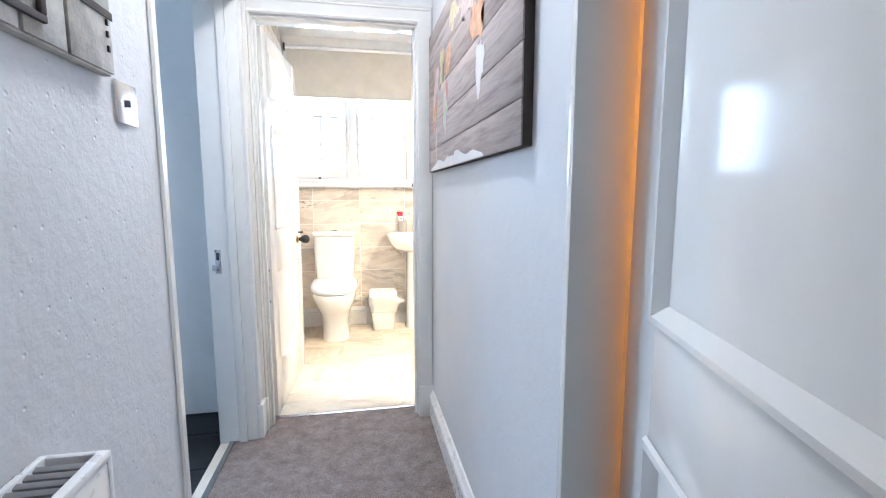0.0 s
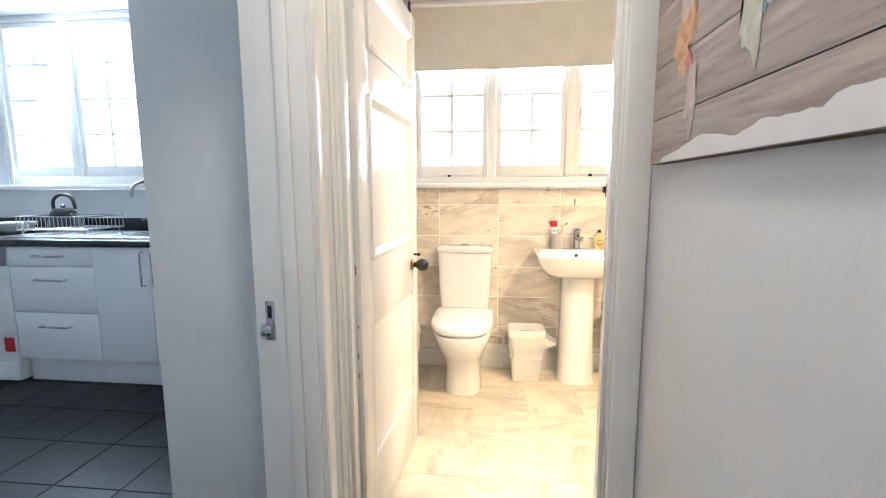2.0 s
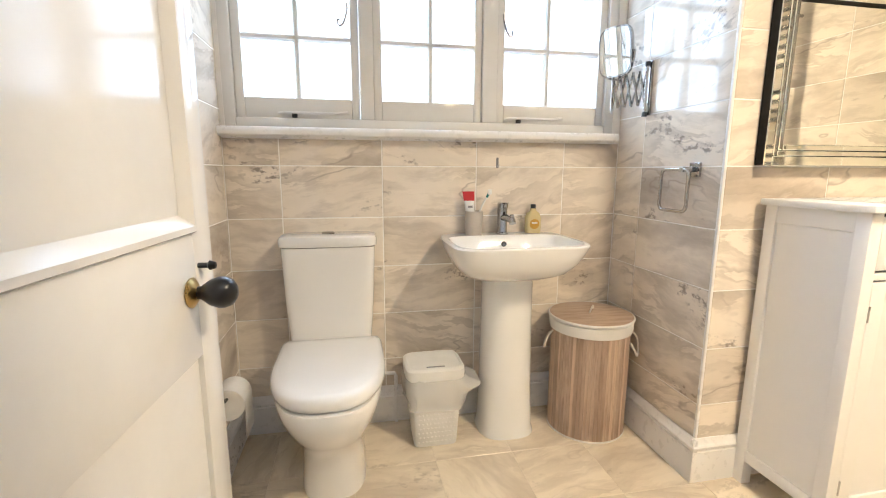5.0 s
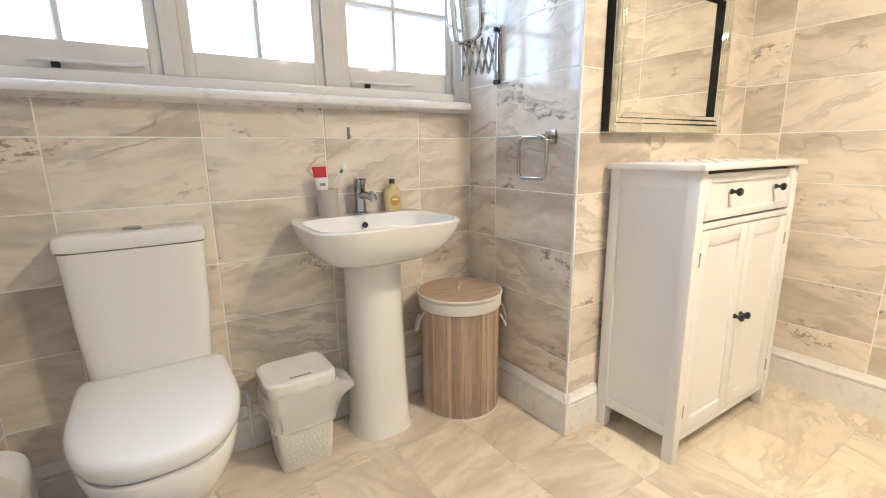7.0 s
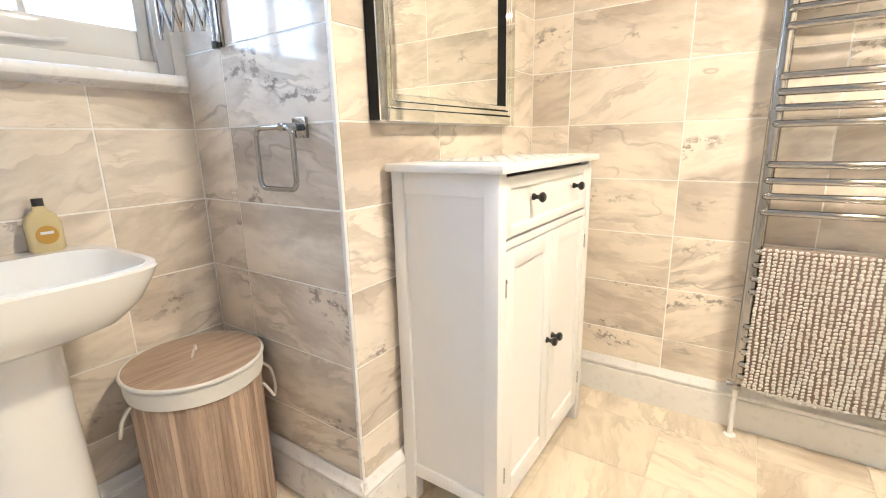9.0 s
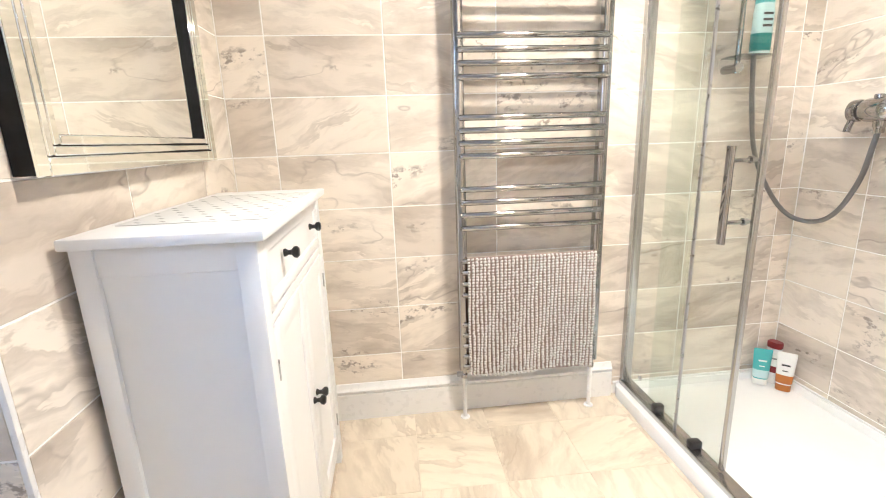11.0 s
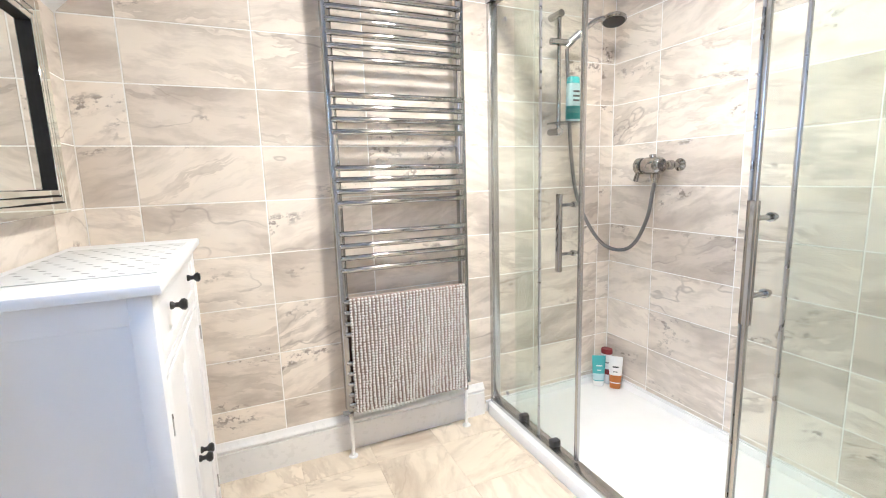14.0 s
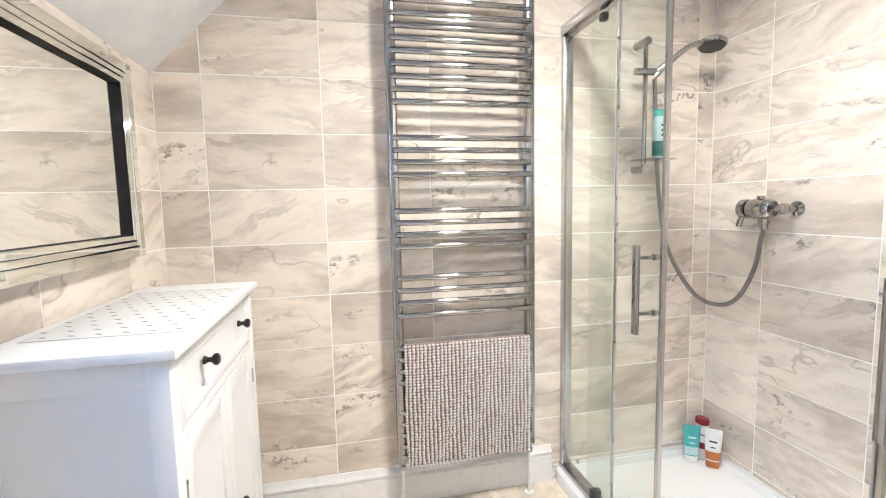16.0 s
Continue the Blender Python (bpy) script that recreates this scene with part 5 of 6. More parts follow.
# chenille mat over a bar
cm = thing("bath_mat", RX - 0.02, 2.40, 0.46, "beige and white ribbed chenille bath mat hung over the radiator bars", "bath mat")
my0, my1 = 2.143, 2.655
part("backing", bb(RX - 0.042, RX - 0.034, my0 + 0.004, my1 - 0.004, 0.215, 0.694, bevel=0.003), MAT_BACK, cm, "brown mat backing")
part("fold", tube([(RX - 0.024, my0 + 0.004, 0.689), (RX - 0.024, my1 - 0.004, 0.689)], 0.011, 14), MAT_BACK, cm)
part("back_flap", bb(RX - 0.010, RX - 0.004, my0 + 0.006, my1 - 0.006, 0.36, 0.690, bevel=0.002), MAT_BACK, cm)
src = bmesh.new()
bmesh.ops.create_icosphere(src, subdivisions=1, radius=1.0)
src.verts.ensure_lookup_table()
sv0 = [v.co.copy() for v in src.verts]
sf0 = [[v.index for v in f.verts] for f in src.faces]
src.free()
verts, faces = [], []
rng = random.Random(5)
NC, NR = 33, 42
for c in range(NC):
    y = my0 + 0.006 + c * (my1 - my0 - 0.012) / (NC - 1)
    sag = 0.010 * math.sin(c * 0.21) + rng.uniform(-0.003, 0.003)
    for r in range(NR):
        z = 0.218 + sag * (1 - r / NR) + r * 0.01163
        top = max(0.0, z - 0.688)
        x = RX - 0.045 + (0.02 * (top / 0.02) ** 1.6 if top > 0 else 0) + rng.uniform(-0.0022, 0.0022)
        w = 0.0022 * math.sin(r * 0.23 + c * 0.9) * (1 - 0.6 * r / NR) + rng.uniform(-0.0011, 0.0011)
        s = rng.uniform(0.0066, 0.0084)
        base = len(verts)
        tw_a = rng.uniform(0, 3)
        ca, sa = math.cos(tw_a), math.sin(tw_a)
        for q in sv0:
            verts.append((x + q.x * s * 1.0, y + w + (q.y * 0.82 - q.z * 0.26 * sa) * s, min(0.712, z) + (q.z * ca * 0.12 + q.z * 0.76 + q.y * 0.22 * ca) * s))
        faces.extend([[base + i for i in f] for f in sf0])
pile = bpy.data.meshes.new("chenille_surface")
pile.from_pydata(verts, [], faces)
pile.materials.append(CHENILLE)
pile.polygons.foreach_set("use_smooth", [True] * len(pile.polygons))
po = new("chenille_surface", pile)
po.parent = cm
po.matrix_parent_inverse = cm.matrix_basis.inverted()
po["kind"] = "stuff"
po["label"] = "rows of cream chenille tufts"

# ---- shower ----
TY1 = 1.985
tray = thing("shower_tray", 1.449, 1.6, 0, "low white acrylic shower tray", "shower tray")
part("tray_body", loft([rounded(1.449 + dx, (YS + TY1) / 2 + dy, hx, hy, z, 40, 56) for z, hx, hy, dx, dy in ((0.0, 0.829, 0.389, 0, 0), (0.048, 0.829, 0.389, 0, 0), (0.052, 0.826, 0.386, 0, 0), (0.052, 0.800, 0.352, 0.013, -0.022), (0.046, 0.796, 0.348, 0.013, -0.022), (0.026, 0.788, 0.340, 0.013, -0.022), (0.022, 0.70, 0.28, 0.013, -0.022))]), ACRYLIC, tray)
part("waste_cover", lathe([(0.0, 0.0222), (0.056, 0.0222), (0.058, 0.0235), (0.050, 0.0285), (0.0, 0.030)], 0.86, 1.60, 32), CHROME, tray, "round chrome waste cover")
tagged(new("trim_tray_seal", as_mesh("trim_tray_seal", boxes((0.62, XE - 0.0185, YS, YS + 0.008, 0.049, 0.060), (XE - 0.008, XE, YS, TY1, 0.049, 0.060)), ACRYLIC)), "white silicone seal round the shower tray", "seal", "", "structure")
SYG = 1.930
sc = thing("shower_screen", 1.45, SYG, 0.052, "clear glass shower screen with two sliding doors pushed open", "shower screen")
SX0, SX1 = 0.624, XE - 0.001
part("top_rail", bb(SX0, SX1, SYG - 0.028, SYG + 0.030, 1.905, 1.948, bevel=0.006), CHROME, sc)
part("bottom_rail", bb(SX0, SX1, SYG - 0.026, SYG + 0.028, 0.052, 0.072, bevel=0.004), ALU, sc)
for x0, x1 in ((SX1 - 0.026, SX1), (SX0, SX0 + 0.026)):
    part("wall_profile", bb(x0, x1, SYG - 0.018, SYG + 0.024, 0.073, 1.904, bevel=0.003), ALU, sc)


def glass_panel(name, x0, x1, y, z0, z1):
    g = part(name, bb(x0, x1, y - 0.003, y + 0.003, z0, z1, bevel=0.0), SHOWER_GLASS, sc)
    g.visible_shadow = False
    return g


f1 = glass_panel("fixed_pane", 1.895, SX1 - 0.020, SYG + 0.012, 0.074, 1.906)
part("edge_strip", bb(1.889, 1.8955, SYG + 0.007, SYG + 0.017, 0.074, 1.904, bevel=0.001), SATIN_METAL, f1, "grey edge strip")
f2 = glass_panel("fixed_pane", SX0 + 0.020, 1.002, SYG + 0.012, 0.074, 1.906)
part("edge_strip", bb(1.0015, 1.008, SYG + 0.007, SYG + 0.017, 0.074, 1.904, bevel=0.001), SATIN_METAL, f2, "grey edge strip")
g1 = glass_panel("sliding_door", 1.686, 2.10, SYG - 0.010, 0.080, 1.898)
part("edge_profile", bb(1.672, 1.688, SYG - 0.018, SYG - 0.002, 0.078, 1.900, bevel=0.003), ALU, g1, "silver edge profile")
g2 = glass_panel("sliding_door", 0.69, 1.092, SYG - 0.010, 0.080, 1.898)
part("edge_profile", bb(1.090, 1.102, SYG - 0.016, SYG - 0.004, 0.078, 1.900, bevel=0.003), ALU, g2, "silver edge profile")
part("edge_profile", bb(1.1025, 1.109, SYG - 0.017, SYG - 0.003, 0.078, 1.900, bevel=0.002), SATIN_METAL, g2, "grey magnetic seal")
for gx, gp in ((1.728, g1), (1.062, g2)):
    h = part("handle", loft([rounded(gx, SYG + 0.048, 0.013, 0.008, z, 3, 20) for z in (0.815, 0.818, 1.092, 1.095)]), CHROME, gp, "chrome bar handle")
    for z in (0.878, 1.055):
        part("handle_post", tube([(gx, SYG + 0.046, z), (gx, SYG - 0.035, z)], 0.006, 12), CHROME, gp)
        part("handle_boss", lathe([(0, 0), (0.011, 0), (0.011, -0.010), (0, -0.010)], 0, 0, 16, axis="y", origin=(gx, SYG - 0.012, z)), CHROME, gp)
for x in (2.02, 1.80):
    part("roller_guide", bb(x - 0.014, x + 0.014, SYG - 0.020, SYG + 0.020, 0.073, 0.100, bevel=0.003), DARK, g1, "dark roller guide")
    part("roller", bb(x - 0.014, x + 0.014, SYG - 0.022, SYG + 0.002, 1.872, 1.900, bevel=0.003), DARK, g1, "dark roller")
for z in (0.155, 1.80):
    part("screw_cap", lathe([(0, 0), (0.010, 0), (0.010, 0.004), (0, 0.004)], 0, 0, 14, axis="y", origin=(2.13, SYG + 0.015, z)), SATIN_METAL, f1)

# riser rail, head, hose, valve
HX, HY = 2.215, 1.606
rr = thing("shower_riser", HX, HY, 1.36, "chrome shower riser rail with a round hand shower", "shower")
part("rail", tube([(HX, HY, 1.345), (HX, HY, 1.895)], 0.0095, 16), CHROME, rr)
for z in (1.365, 1.885):
    part("rail_bracket", tube([(XE, HY, z), (HX - 0.016, HY, z)], 0.0165, 18), CHROME, rr)
sl = part("slider", tube([(HX - 0.004, HY + 0.05, 1.762), (HX - 0.012, HY - 0.055, 1.762)], 0.015, 18), CHROME, rr)
part("holder_cone", tube([(HX - 0.016, HY - 0.045, 1.762), (HX - 0.045, HY - 0.085, 1.800)], 0.0155, 16), SATIN_METAL, rr)
part("hand_shower_handle", tube(smooth_path([(HX - 0.012, HY - 0.035, 1.742), (HX - 0.045, HY - 0.09, 1.802), (HX - 0.072, HY - 0.14, 1.845), (HX - 0.085, HY - 0.19, 1.862)]), 0.0115, 14), CHROME, rr)
HM = pose(HX - 0.092, HY - 0.235, 1.862, 8, 10, 0)
part("shower_head", on(HM, lathe([(0.0, -0.016), (0.050, -0.016), (0.056, -0.010), (0.056, -0.002), (0.045, 0.008), (0.022, 0.015), (0.0, 0.017)], 0, 0, 36)), CHROME, rr)
part("spray_plate", on(HM, lathe([(0.0, -0.019), (0.047, -0.019), (0.049, -0.0165), (0.0, -0.0165)], 0, 0, 36)), DARK, rr, "dark spray plate")
part("soap_shelf", bb(HX - 0.075, HX + 0.030, HY - 0.10, HY + 0.045, 1.398, 1.404, bevel=0.002), pane_glass("shelf_plastic", (0.75, 0.78, 0.78), 0.1), rr, "clear soap shelf")
part("hose", tube(smooth_path([(HX - 0.012, HY - 0.035, 1.735), (HX - 0.010, HY - 0.045, 1.60), (HX - 0.012, HY - 0.055, 1.40), (HX - 0.010, HY - 0.075, 1.22), (HX - 0.015, 1.50, 1.05), (HX - 0.03, 1.43, 0.90), (2.155, 1.36, 0.805), (2.09, 1.31, 0.785), (2.03, 1.285, 0.83), (1.975, 1.275, 0.95), (1.957, 1.268, 1.07), (1.951, 1.264, 1.125)], 10), 0.0088, 12), HOSE, rr, "ribbed metal shower hose")

vx, vy, vz = 1.945, 1.262, 1.190
vl = thing("shower_valve", vx, vy, vz, "chrome exposed shower valve with a lever and lower outlet", "shower valve")
part("body", lathe([(0.0, -0.036), (0.030, -0.036), (0.037, -0.026), (0.040, -0.010), (0.040, 0.045), (0.036, 0.058), (0.030, 0.066), (0.0, 0.066)], 0, 0, 32, axis="x", origin=(vx, vy + 0.008, vz)), CHROME, vl)
part("temperature_dial", lathe([(0.0, 0.068), (0.036, 0.068), (0.039, 0.076), (0.038, 0.096), (0.024, 0.108), (0.0, 0.112)], 0, 0, 28, axis="x", origin=(vx, vy + 0.008, vz)), CHROME, vl)
part("lever", tube([(vx + 0.088, vy + 0.020, vz - 0.030), (vx + 0.094, vy + 0.024, vz - 0.055), (vx + 0.096, vy + 0.026, vz - 0.072)], 0.011, 12), CHROME, vl)
part("top_button", lathe([(0.0, vz + 0.037), (0.015, vz + 0.037), (0.015, vz + 0.048), (0.012, vz + 0.051), (0.0, vz + 0.051)], vx + 0.018, vy + 0.008, 16), CHROME, vl)
part("outlet", lathe([(0.0, vz - 0.078), (0.015, vz - 0.078), (0.016, vz - 0.060), (0.020, vz - 0.056), (0.020, vz - 0.036), (0.0, vz - 0.034)], vx + 0.006, vy + 0.002, 20), CHROME, vl)
part("spindle", lathe([(0.0, -0.066), (0.012, -0.066), (0.012, -0.036), (0.0, -0.036)], 0, 0, 16, axis="x", origin=(vx, vy + 0.008, vz)), CHROME, vl)
part("isolator", lathe([(0.0, -0.094), (0.014, -0.092), (0.021, -0.086), (0.022, -0.072), (0.018, -0.066), (0.0, -0.065)], 0, 0, 20, axis="x", origin=(vx, vy + 0.008, vz)), CHROME, vl)
for q in (-0.078, 0.030):
    part("wall_union", lathe([(0.0, 0.0), (0.028, 0.0), (0.028, 0.007), (0.013, 0.013), (0.013, 0.05), (0.0, 0.05)], 0, 0, 20, axis="y", origin=(vx + q, YS, vz)), CHROME, vl)


def squeeze_tube(x, y, z, h, w, turn, mats, label, name="shampoo_tube"):
    """A tube that stands on its cap, flattened to a crimped end at the top."""
    ob = thing(name, x, y, z, label, "toiletry bottle", "toiletries in the shower corner")
    m = pose(x, y, z, 0, 0, turn)
    part("cap", on(m, loft([rounded(0, 0, w * 0.40, w * 0.34, q, 3, 24) for q in (0.0, 0.003, h * 0.16, h * 0.17)])), mats[1], ob)
    part("body", on(m, loft([rounded(0, 0, a, b, q, 2.6, 28) for q, a, b in ((h * 0.17, w * 0.41, w * 0.33), (h * 0.5, w * 0.46, w * 0.24), (h * 0.85, w * 0.50, w * 0.10), (h * 0.93, w * 0.50, 0.002), (h, w * 0.50, 0.0016))])), mats[0], ob)
    part("label_block", on(m, loft([rounded(0, 0, a, b, q, 2.6, 28) for q, a, b in ((h * 0.20, w * 0.425, w * 0.325), (h * 0.42, w * 0.457, w * 0.268))], False, False)), mats[2], ob)
    part("print_bar", on(m, bb(-w * 0.22, w * 0.22, -w * 0.20, -w * 0.165, h * 0.66, h * 0.70, bevel=0.0)), mats[3], ob)
    part("print_bar", on(m, bb(-w * 0.15, w * 0.15, -w * 0.235, -w * 0.20, h * 0.52, h * 0.545, bevel=0.0)), mats[3], ob)
    return ob


squeeze_tube(2.212, 1.322, 0.0262, 0.165, 0.070, 238, (TEAL, WHITE_PLASTIC, CLEAR_BLUE, WHITE_PLASTIC), "teal squeeze tube standing in the shower corner")
squeeze_tube(2.148, 1.265, 0.0262, 0.172, 0.070, 226, (WHITE_PLASTIC, ORANGE, ORANGE, DARK), "white and orange squeeze tube standing in the shower corner")
bt = thing("lotion_bottle", 2.213, 1.267, 0.026, "white bottle with a dark red cap in the shower corner", "toiletry bottle", "toiletries in the shower corner")
bx, by, bz = 2.213, 1.267, 0.0262


def oval(z, hx, hy):
    return [(bx + 0.966 * (x - bx) - 0.259 * (y - by), by + 0.259 * (x - bx) + 0.966 * (y - by), w) for x, y, w in rounded(bx, by, hx, hy, bz + z, 2.5, 28)]


part("bottle", loft([oval(0.0, 0.024, 0.017), oval(0.006, 0.027, 0.020), oval(0.06, 0.027, 0.021), oval(0.10, 0.025, 0.020), oval(0.150, 0.028, 0.022), oval(0.168, 0.0285, 0.0225)]), WHITE_PLASTIC, bt)
part("cap", loft([oval(0.1685, 0.0290, 0.0230), oval(0.172, 0.0300, 0.0240), oval(0.191, 0.0295, 0.0235), oval(0.195, 0.0265, 0.0205)]), DARK_RED, bt, "dark red cap")
part("label", loft([oval(0.055, 0.0276, 0.0216), oval(0.085, 0.0262, 0.0212)], False, False), DARK_RED, bt)
part("print_bar", loft([oval(0.118, 0.0264, 0.0212), oval(0.126, 0.0268, 0.0216)], False, False), GREY_PLASTIC, bt)
sh = thing("shampoo_bottle", HX - 0.03, HY - 0.05, 1.404, "white and teal shampoo bottle on the riser shelf", "toiletry bottle")
qx, qy = HX - 0.036, HY - 0.055
part("bottle", loft([rounded(qx, qy, hx, hy, z, 3, 28) for z, hx, hy in ((1.4045, 0.020, 0.032), (1.41, 0.022, 0.034), (1.55, 0.022, 0.034), (1.575, 0.020, 0.030))]), CLEAR_BLUE, sh)
part("cap", loft([rounded(qx, qy, hx, hy, z, 3, 28) for z, hx, hy in ((1.5755, 0.021, 0.031), (1.60, 0.020, 0.030), (1.606, 0.016, 0.026))]), TEAL, sh, "pale teal flip cap")
part("label", loft([rounded(qx, qy, 0.0227, 0.0347, z, 3, 28) for z in (1.415, 1.475)], False, False), TEAL_DEEP, sh, "green label")
for z in (1.495, 1.515, 1.535):
    part("print_bar", bb(qx - 0.0236, qx - 0.0222, qy - 0.018, qy + 0.018, z, z + 0.008, bevel=0.0), DARK, sh)

# ---- toilet roll holder ----
th = thing("toilet_roll_holder", XW, 3.70, 0.33, "toilet roll on a dark metal holder by the toilet", "toilet roll holder")
part("backplate", bb(XW, XW + 0.012, 3.615, 3.645, 0.365, 0.405, bevel=0.003), SATIN_METAL, th)
part("arm", tube(smooth_path([(XW + 0.010, 3.63, 0.385), (XW + 0.06, 3.63, 0.385), (XW + 0.068, 3.64, 0.375), (XW + 0.068, 3.765, 0.368)]), 0.005, 10), BLACK, th)
part("roll", lathe([(0.019, 0.0), (0.052, 0.0), (0.053, 0.004), (0.053, 0.096), (0.052, 0.10), (0.019, 0.10)], 0, 0, 36, axis="y", origin=(XW + 0.068, 3.652, 0.352)), FABRIC, th, "white paper roll")
part("loose_sheet", bb(XW + 0.1195, XW + 0.1205, 3.652, 3.751, 0.235, 0.354, bevel=0.0), FABRIC, th)

# ---- kitchen ----
KY = 3.52
WH = WHITE_LACQUER


def kitchen_unit(x0, x1, label, fronts, handles):
    ob = thing("kitchen_base_unit", (x0 + x1) / 2, 3.8, 0, label, "kitchen cabinet", "kitchen base units")
    part("carcass", bb(x0, x1, KY + 0.020, 4.115, 0.160, 0.868, bevel=0.0), WH, ob)
    for (a, b, c, d) in fronts:
        f = part("front", bb(a + 0.002, b - 0.002, KY, KY + 0.019, c + 0.002, d - 0.002, bevel=0.002), WH, ob)
    for (a, b, c, d) in handles:
        part("handle", tube([(a, KY, c), (a, KY - 0.028, c), (b, KY - 0.028, d), (b, KY, d)], 0.006, 10), STEEL, ob, "steel bar handle")
    return ob


kitchen_unit(-2.80, -2.235, "white kitchen drawer unit with steel bar handles", [(-2.80, -2.235, 0.745, 0.866), (-2.80, -2.235, 0.458, 0.745), (-2.80, -2.235, 0.162, 0.458)],
             [(-2.61, -2.42, 0.81, 0.81), (-2.61, -2.42, 0.665, 0.665), (-2.61, -2.42, 0.375, 0.375)])
kitchen_unit(-2.234, -1.50, "white kitchen sink unit with two doors", [(-2.234, -1.868, 0.162, 0.866), (-1.868, -1.50, 0.162, 0.866)], [(-1.905, -1.905, 0.64, 0.84), (-1.83, -1.83, 0.64, 0.84)])
kitchen_unit(-1.499, -1.063, "white kitchen base unit with one door", [(-1.499, -1.063, 0.162, 0.866)], [(-1.46, -1.46, 0.64, 0.84)])
single("kitchen_plinth", bb(-2.80, -1.06, KY + 0.055, KY + 0.073, 0.0, 0.159, bevel=0.001), WH, "white plinth under the kitchen units", "plinth")
ap = thing("washing_machine", -3.11, 3.8, 0, "white front-loading washing machine under the worktop", "washing machine")
part("body", bb(-3.405, -2.808, KY + 0.002, 4.10, 0.012, 0.862, bevel=0.008), WHITE_PLASTIC, ap)
part("kick_panel", bb(-3.400, -2.812, KY - 0.006, KY + 0.003, 0.014, 0.12, bevel=0.002), WHITE_PLASTIC, ap)
part("control_panel", bb(-3.40, -2.812, KY - 0.006, KY + 0.003, 0.745, 0.855, bevel=0.003), GREY_PLASTIC, ap)
part("door_ring", lathe([(0.13, 0.0), (0.175, 0.0), (0.165, -0.028), (0.135, -0.02)], 0, 0, 36, axis="y", origin=(-3.11, KY + 0.001, 0.45)), GREY_PLASTIC, ap)
part("sticker", bb(-2.90, -2.83, KY - 0.0012, KY + 0.0015, 0.20, 0.29, bevel=0.0), RED, ap, "red and white sticker")
part("foot", bb(-3.38, -2.83, KY + 0.06, 4.0, 0.0, 0.0125, bevel=0.0), DARK, ap)
single("kitchen_worktop", bb(-4.09, -1.06, KY - 0.022, 4.121, 0.870, 0.908, bevel=0.004), WORKTOP, "glossy black kitchen worktop", "worktop")
single("worktop_upstand", bb(-4.09, -1.06, 4.104, 4.1225, 0.909, 1.0, bevel=0.003), WORKTOP, "black upstand behind the worktop", "upstand")
sk = thing("kitchen_sink", -2.3, 3.8, 0.91, "stainless steel kitchen sink with a ribbed drainer", "sink")
part("rim", bb(-2.93, -1.75, 3.60, 4.04, 0.9085, 0.916, bevel=0.003), STEEL, sk)
# flat dark sheet for the bowl; the hollow's shade is in its colour
part("bowl", boxes((-2.13, -1.80, 3.66, 3.98, 0.9165, 0.9172)), DARK, sk)
rib = as_mesh("drainer_rib", bb(-0.32, 0.32, -0.006, 0.006, 0, 0.005, bevel=0.002), STEEL)
for i in range(9):
    piece("drainer_rib", rib, pose(-2.55, 3.66 + i * 0.04, 0.9155), sk)
kt = thing("kitchen_tap", -2.165, 4.02, 0.91, "tall chrome swan-neck kitchen mixer tap", "tap")
part("column", lathe([(0, 0.916), (0.026, 0.916), (0.024, 0.93), (0.016, 0.935), (0.016, 1.03), (0, 1.03)], -2.165, 4.02, 20), CHROME, kt)
part("neck", tube(smooth_path([(-2.165, 4.02, 1.02), (-2.165, 4.02, 1.16), (-2.18, 3.99, 1.235), (-2.205, 3.93, 1.255), (-2.23, 3.87, 1.22), (-2.235, 3.855, 1.15)]), 0.010, 12), CHROME, kt)
part("cross_bar", tube([(-2.245, 4.02, 0.985), (-2.085, 4.02, 0.985)], 0.013, 12), CHROME, kt)
for x in (-2.255, -2.10):
    part("lever", tube([(x, 4.02, 0.985), (x - 0.01, 3.97, 1.0)], 0.008, 10), CHROME, kt)
ke = thing("kettle", -2.86, 3.98, 0.91, "black stove-top kettle with a looped handle", "kettle")
part("body", lathe([(0, 0.917), (0.095, 0.917), (0.10, 0.925), (0.095, 0.97), (0.075, 1.05), (0.05, 1.075), (0, 1.08)], -2.86, 3.97, 28), BLACK, ke)
part("handle", tube(smooth_path([(-2.935, 3.97, 1.055), (-2.93, 3.97, 1.13), (-2.87, 3.97, 1.17), (-2.79, 3.97, 1.15), (-2.765, 3.97, 1.07)]), 0.011, 10), BLACK, ke)
part("knob", lathe([(0, 1.08), (0.014, 1.08), (0.018, 1.1), (0, 1.108)], -2.86, 3.97, 16), STEEL, ke)
dk = thing("dish_rack", -2.62, 3.8, 0.92, "chrome wire dish rack on the drainer", "dish rack")
for z in (0.955, 1.035):
    part("rail", tube([(-2.86, 3.64, z), (-2.38, 3.64, z), (-2.38, 3.94, z), (-2.86, 3.94, z)], 0.004, 8, closed=True), STEEL, dk)
wire = as_mesh("wire", tube([(0, -0.15, 0.115), (0, -0.15, 0.03), (0, 0.15, 0.03), (0, 0.15, 0.115)], 0.0025, 6), STEEL)
for i in range(17):
    piece("wire", wire, pose(-2.85 + i * 0.029, 3.79, 0.92), dk)
for y in (3.66, 3.92):
    for x in (-2.84, -2.40):
        part("foot", tube([(x, y, 0.916), (x, y, 0.955)], 0.004, 8), STEEL, dk)
bw = single("white_bowl", lathe([(0, 0.909), (0.06, 0.909), (0.12, 0.955), (0.14, 0.985), (0.132, 0.985), (0.11, 0.95), (0, 0.925)], -3.15, 3.86, 32), CERAMIC, "white bowl on the worktop", "bowl")
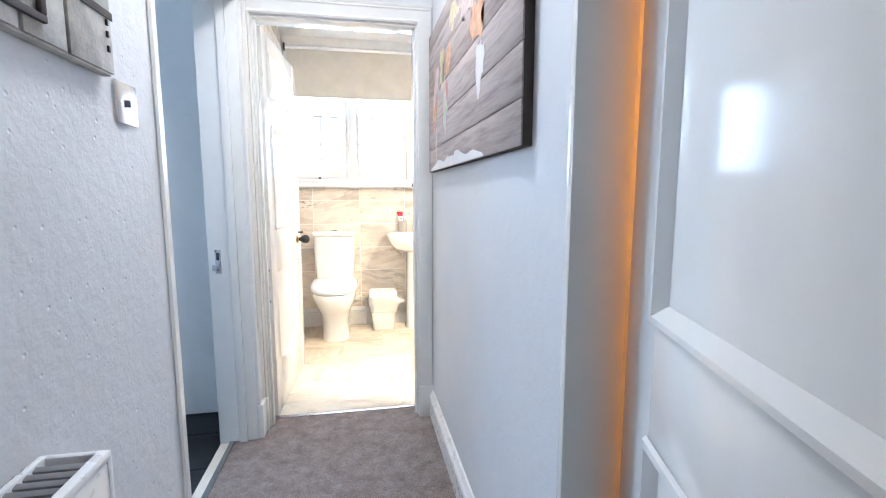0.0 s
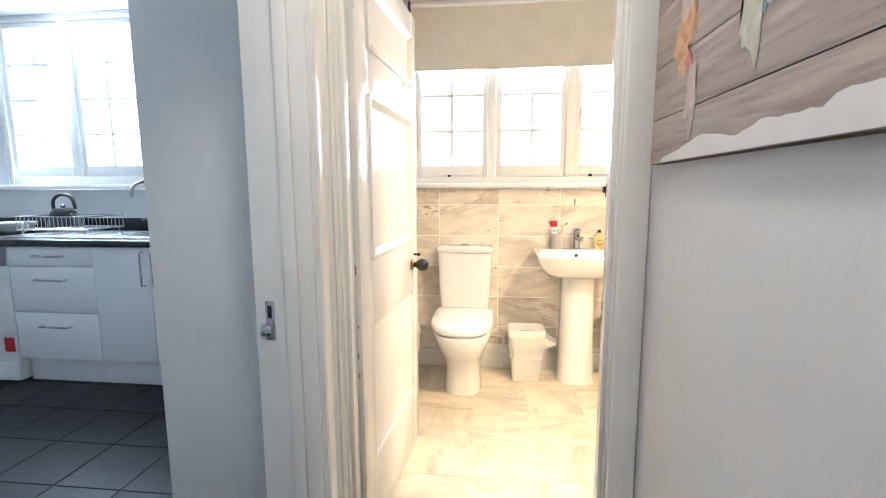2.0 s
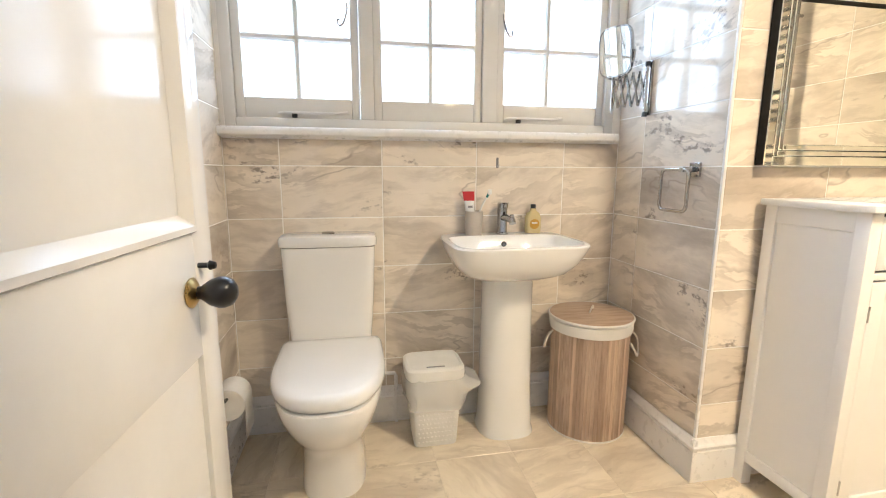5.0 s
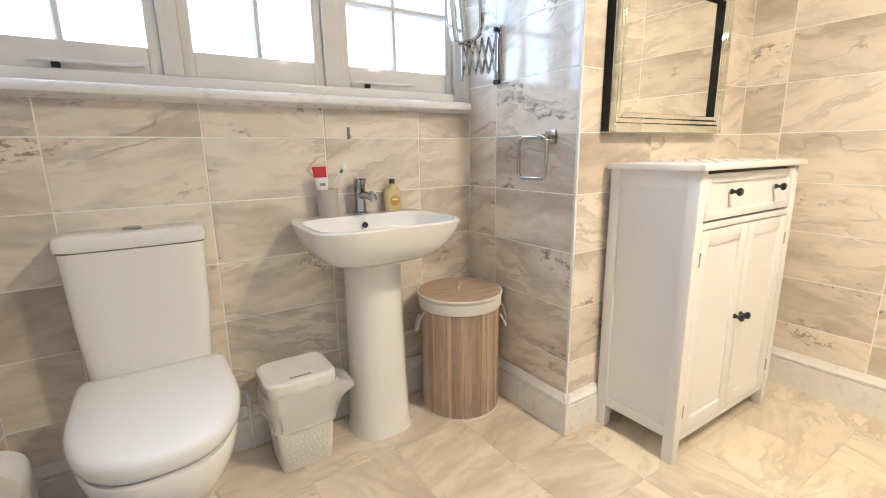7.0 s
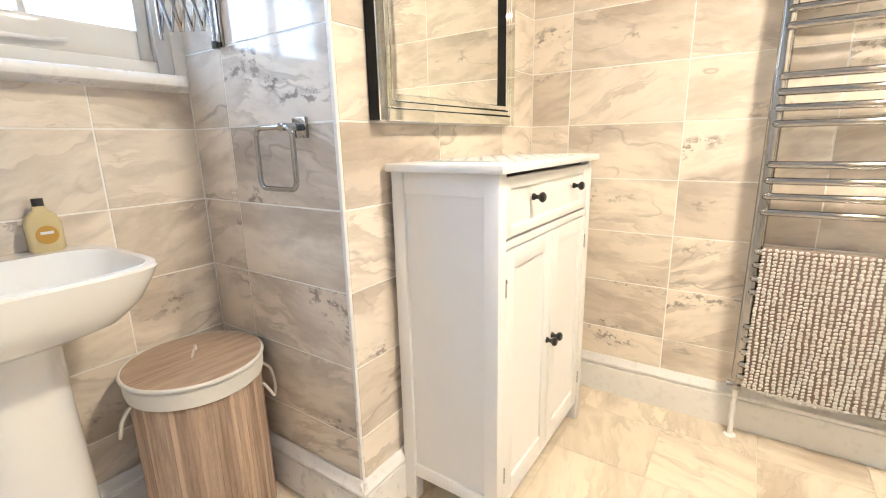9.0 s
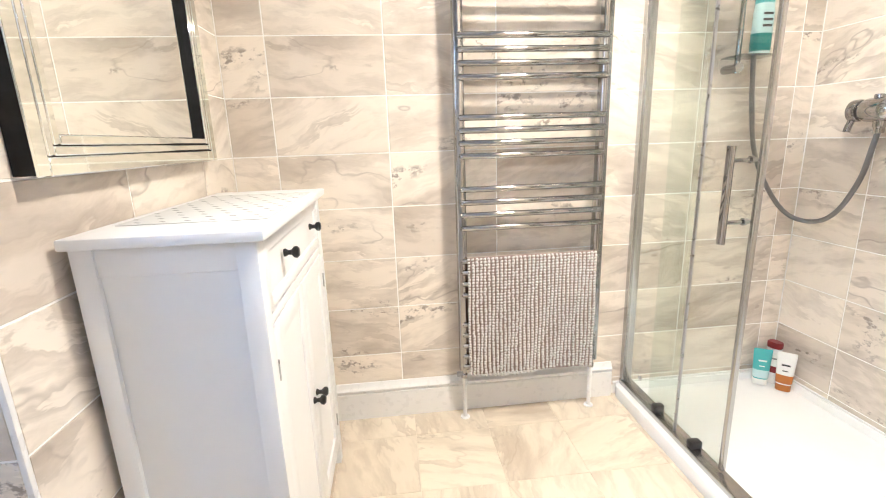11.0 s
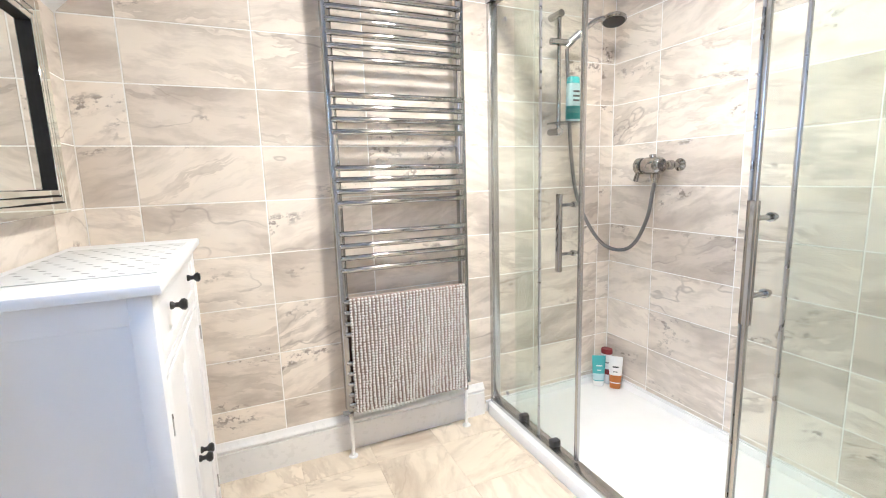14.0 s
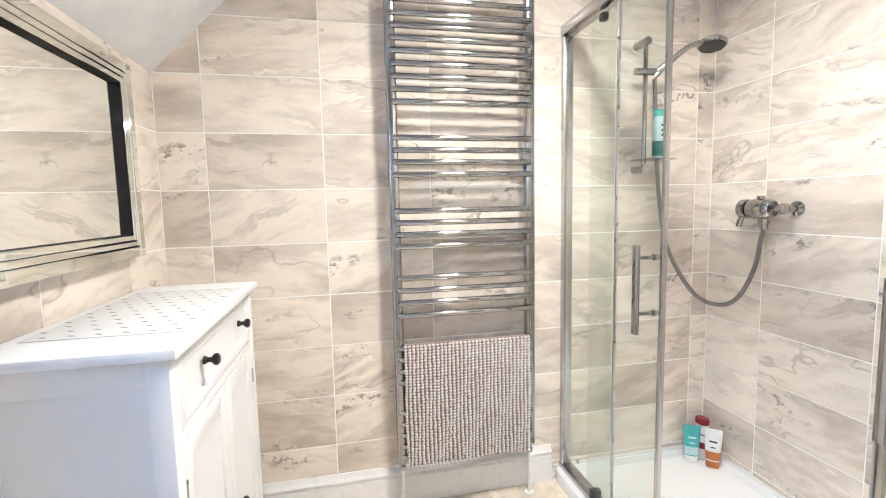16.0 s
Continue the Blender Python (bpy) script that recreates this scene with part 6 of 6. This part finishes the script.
for x in (-2.245, -2.20 + 0.04):
    pot = thing("sill_pot", x, 4.10, 1.24, "small dark glass pot on the kitchen window sill", "pot", "pots on the kitchen sill")
    part("jar", lathe([(0, 1.2405), (0.024, 1.2405), (0.026, 1.25), (0.026, 1.275), (0, 1.276)], x, 4.095, 20), DARK, pot)
    part("lid", lathe([(0, 1.276), (0.027, 1.276), (0.027, 1.286), (0, 1.287)], x, 4.095, 20), STEEL, pot)
tall = thing("tall_kitchen_unit", -0.78, 2.87, 0, "tall glossy white kitchen unit with a plain end panel", "kitchen cabinet")
part("end_panel", bb(-1.062, -0.500, 2.565, 2.583, 0.0, 2.25, bevel=0.002), GLOSS, tall)
part("body", bb(-1.040, -0.500, 2.584, 3.16, 0.12, 2.25, bevel=0.002), WH, tall)
part("door", bb(-1.062, -1.041, 2.586, 3.158, 0.14, 1.20, bevel=0.002), GLOSS, tall)
part("door", bb(-1.062, -1.041, 2.586, 3.158, 1.204, 2.245, bevel=0.002), GLOSS, tall)
part("plinth", bb(-1.0, -0.505, 2.60, 3.15, 0.0, 0.119, bevel=0.001), WH, tall)

# ---- tiles: stacked grid, one piece each ----
TW, THT, GAP = 0.4075, 0.2035, 0.0044
Z0 = 0.0795
mesh_cache = {}


def tile_mesh(w, h, mat):
    key = (round(w, 3), round(h, 3), mat.name)
    if key not in mesh_cache:
        bm = bmesh.new()
        c, t = 0.0009, 0.006
        lo = [(-w / 2, -h / 2, -t), (w / 2, -h / 2, -t), (w / 2, h / 2, -t), (-w / 2, h / 2, -t)]
        mid_l = [(x, y, -c) for x, y, _ in lo]
        top = [(x - math.copysign(c, x), y - math.copysign(c, y), 0) for x, y, _ in lo]
        me = as_mesh("tile", loft([lo, mid_l, top]), mat, False)
        mesh_cache[key] = me
    return mesh_cache[key]


def spans(a, b, joints):
    e = [a] + sorted(j for j in joints if a + 0.012 < j < b - 0.012) + [b]
    return list(zip(e, e[1:]))


def series(start, step, lo, hi):
    k0 = int(math.floor((lo - start) / step)) - 1
    return [start + step * k for k in range(k0, k0 + int((hi - lo) / step) + 4)]


def clad(parent, u0, u1, ujoint, z0, z1, place, step=TW):
    """Tiles over a wall face; place(u, z) gives the pose of a tile centre."""
    for a, b in spans(u0, u1, series(ujoint, step, u0, u1)):
        for c, d in spans(z0, z1, series(Z0, THT, z0, z1)):
            w, h = b - a - GAP, d - c - GAP
            piece("tile", tile_mesh(w, h, TILE), place((a + b) / 2, (c + d) / 2), parent)


def face_west(x):
    return lambda u, z: Matrix.Translation((x, u, z)) @ Matrix(((0, 0, -1, 0), (-1, 0, 0, 0), (0, 1, 0, 0), (0, 0, 0, 1)))


def face_east(x):
    return lambda u, z: Matrix.Translation((x, u, z)) @ Matrix(((0, 0, 1, 0), (1, 0, 0, 0), (0, 1, 0, 0), (0, 0, 0, 1)))


def face_south(y):
    return lambda u, z: Matrix.Translation((u, y, z)) @ Matrix(((1, 0, 0, 0), (0, 0, -1, 0), (0, 1, 0, 0), (0, 0, 0, 1)))


def face_north(y):
    return lambda u, z: Matrix.Translation((u, y, z)) @ Matrix(((-1, 0, 0, 0), (0, 0, 1, 0), (0, 1, 0, 0), (0, 0, 0, 1)))


clad(wall_east, YS, YR, 2.921, 0.04, CZ, face_west(XE))
clad(wall_north, XW, XR, 0.165, 0.04, 1.200, face_south(YN), 0.3895)
clad(wall_box, XR + 0.008, XE, 1.605, 0.04, 1.75, face_south(YR))
clad(wall_shower, 0.62, XE, 1.594, 0.04, CZ, face_north(YS))
clad(wall_west, DOOR_Y + 0.105, YN, 3.66, 0.04, CZ, face_east(XW))
# the return rises to the ceiling as the dormer cheek
for a, b in ((YR + 0.008, 3.903), (3.903, YN)):
    for c, d in spans(0.04, CZ, series(Z0, THT, 0.04, CZ)):
        piece("tile", tile_mesh(b - a - GAP, d - c - GAP, TILE), face_west(XR)((a + b) / 2, (c + d) / 2), wall_box)
structure("trim_tile_corner", bb(XR - 0.001, XR + 0.010, YR - 0.001, YR + 0.010, 0.0, CZ, bevel=0.003), SATIN, "white plastic tile corner trim", "trim")

# shower end wall behind the hall
clad_parent = structure("wall_shower_end", boxes((0.6175, 0.6195, YS, DOOR_Y + 0.09, 0.0, CZ)), GROUT, "shower end wall clad in cream stone tiles")
clad(clad_parent, YS, DOOR_Y + 0.09, 1.70, 0.04, CZ, face_east(0.6225))

# bathroom floor tiles
quarter = random.Random(11)
for a, b in spans(XW, XE, series(0.625, 0.2988, XW, XE)):
    for c, d in spans(1.986, YN, series(3.757, 0.2925, 1.986, YN)):
        w, h = b - a - 0.0022, d - c - 0.0022
        if quarter.random() < 0.5:
            piece("tile", tile_mesh(w, h, FLOOR_TILE), pose((a + b) / 2, (c + d) / 2, 0.0), floor_bath)
        else:
            piece("tile", tile_mesh(h, w, FLOOR_TILE), pose((a + b) / 2, (c + d) / 2, 0.0, 0, 0, 90), floor_bath)
# slate tiles
for a, b in spans(-4.1, -0.455, series(-0.46, 0.30, -4.1, -0.455)):
    for c, d in spans(0.4, 4.1, series(2.05, 0.30, 0.4, 4.1)):
        piece("tile", tile_mesh(b - a - 0.006, d - c - 0.006, SLATE), pose((a + b) / 2, (c + d) / 2, -0.004), floor_kitchen)
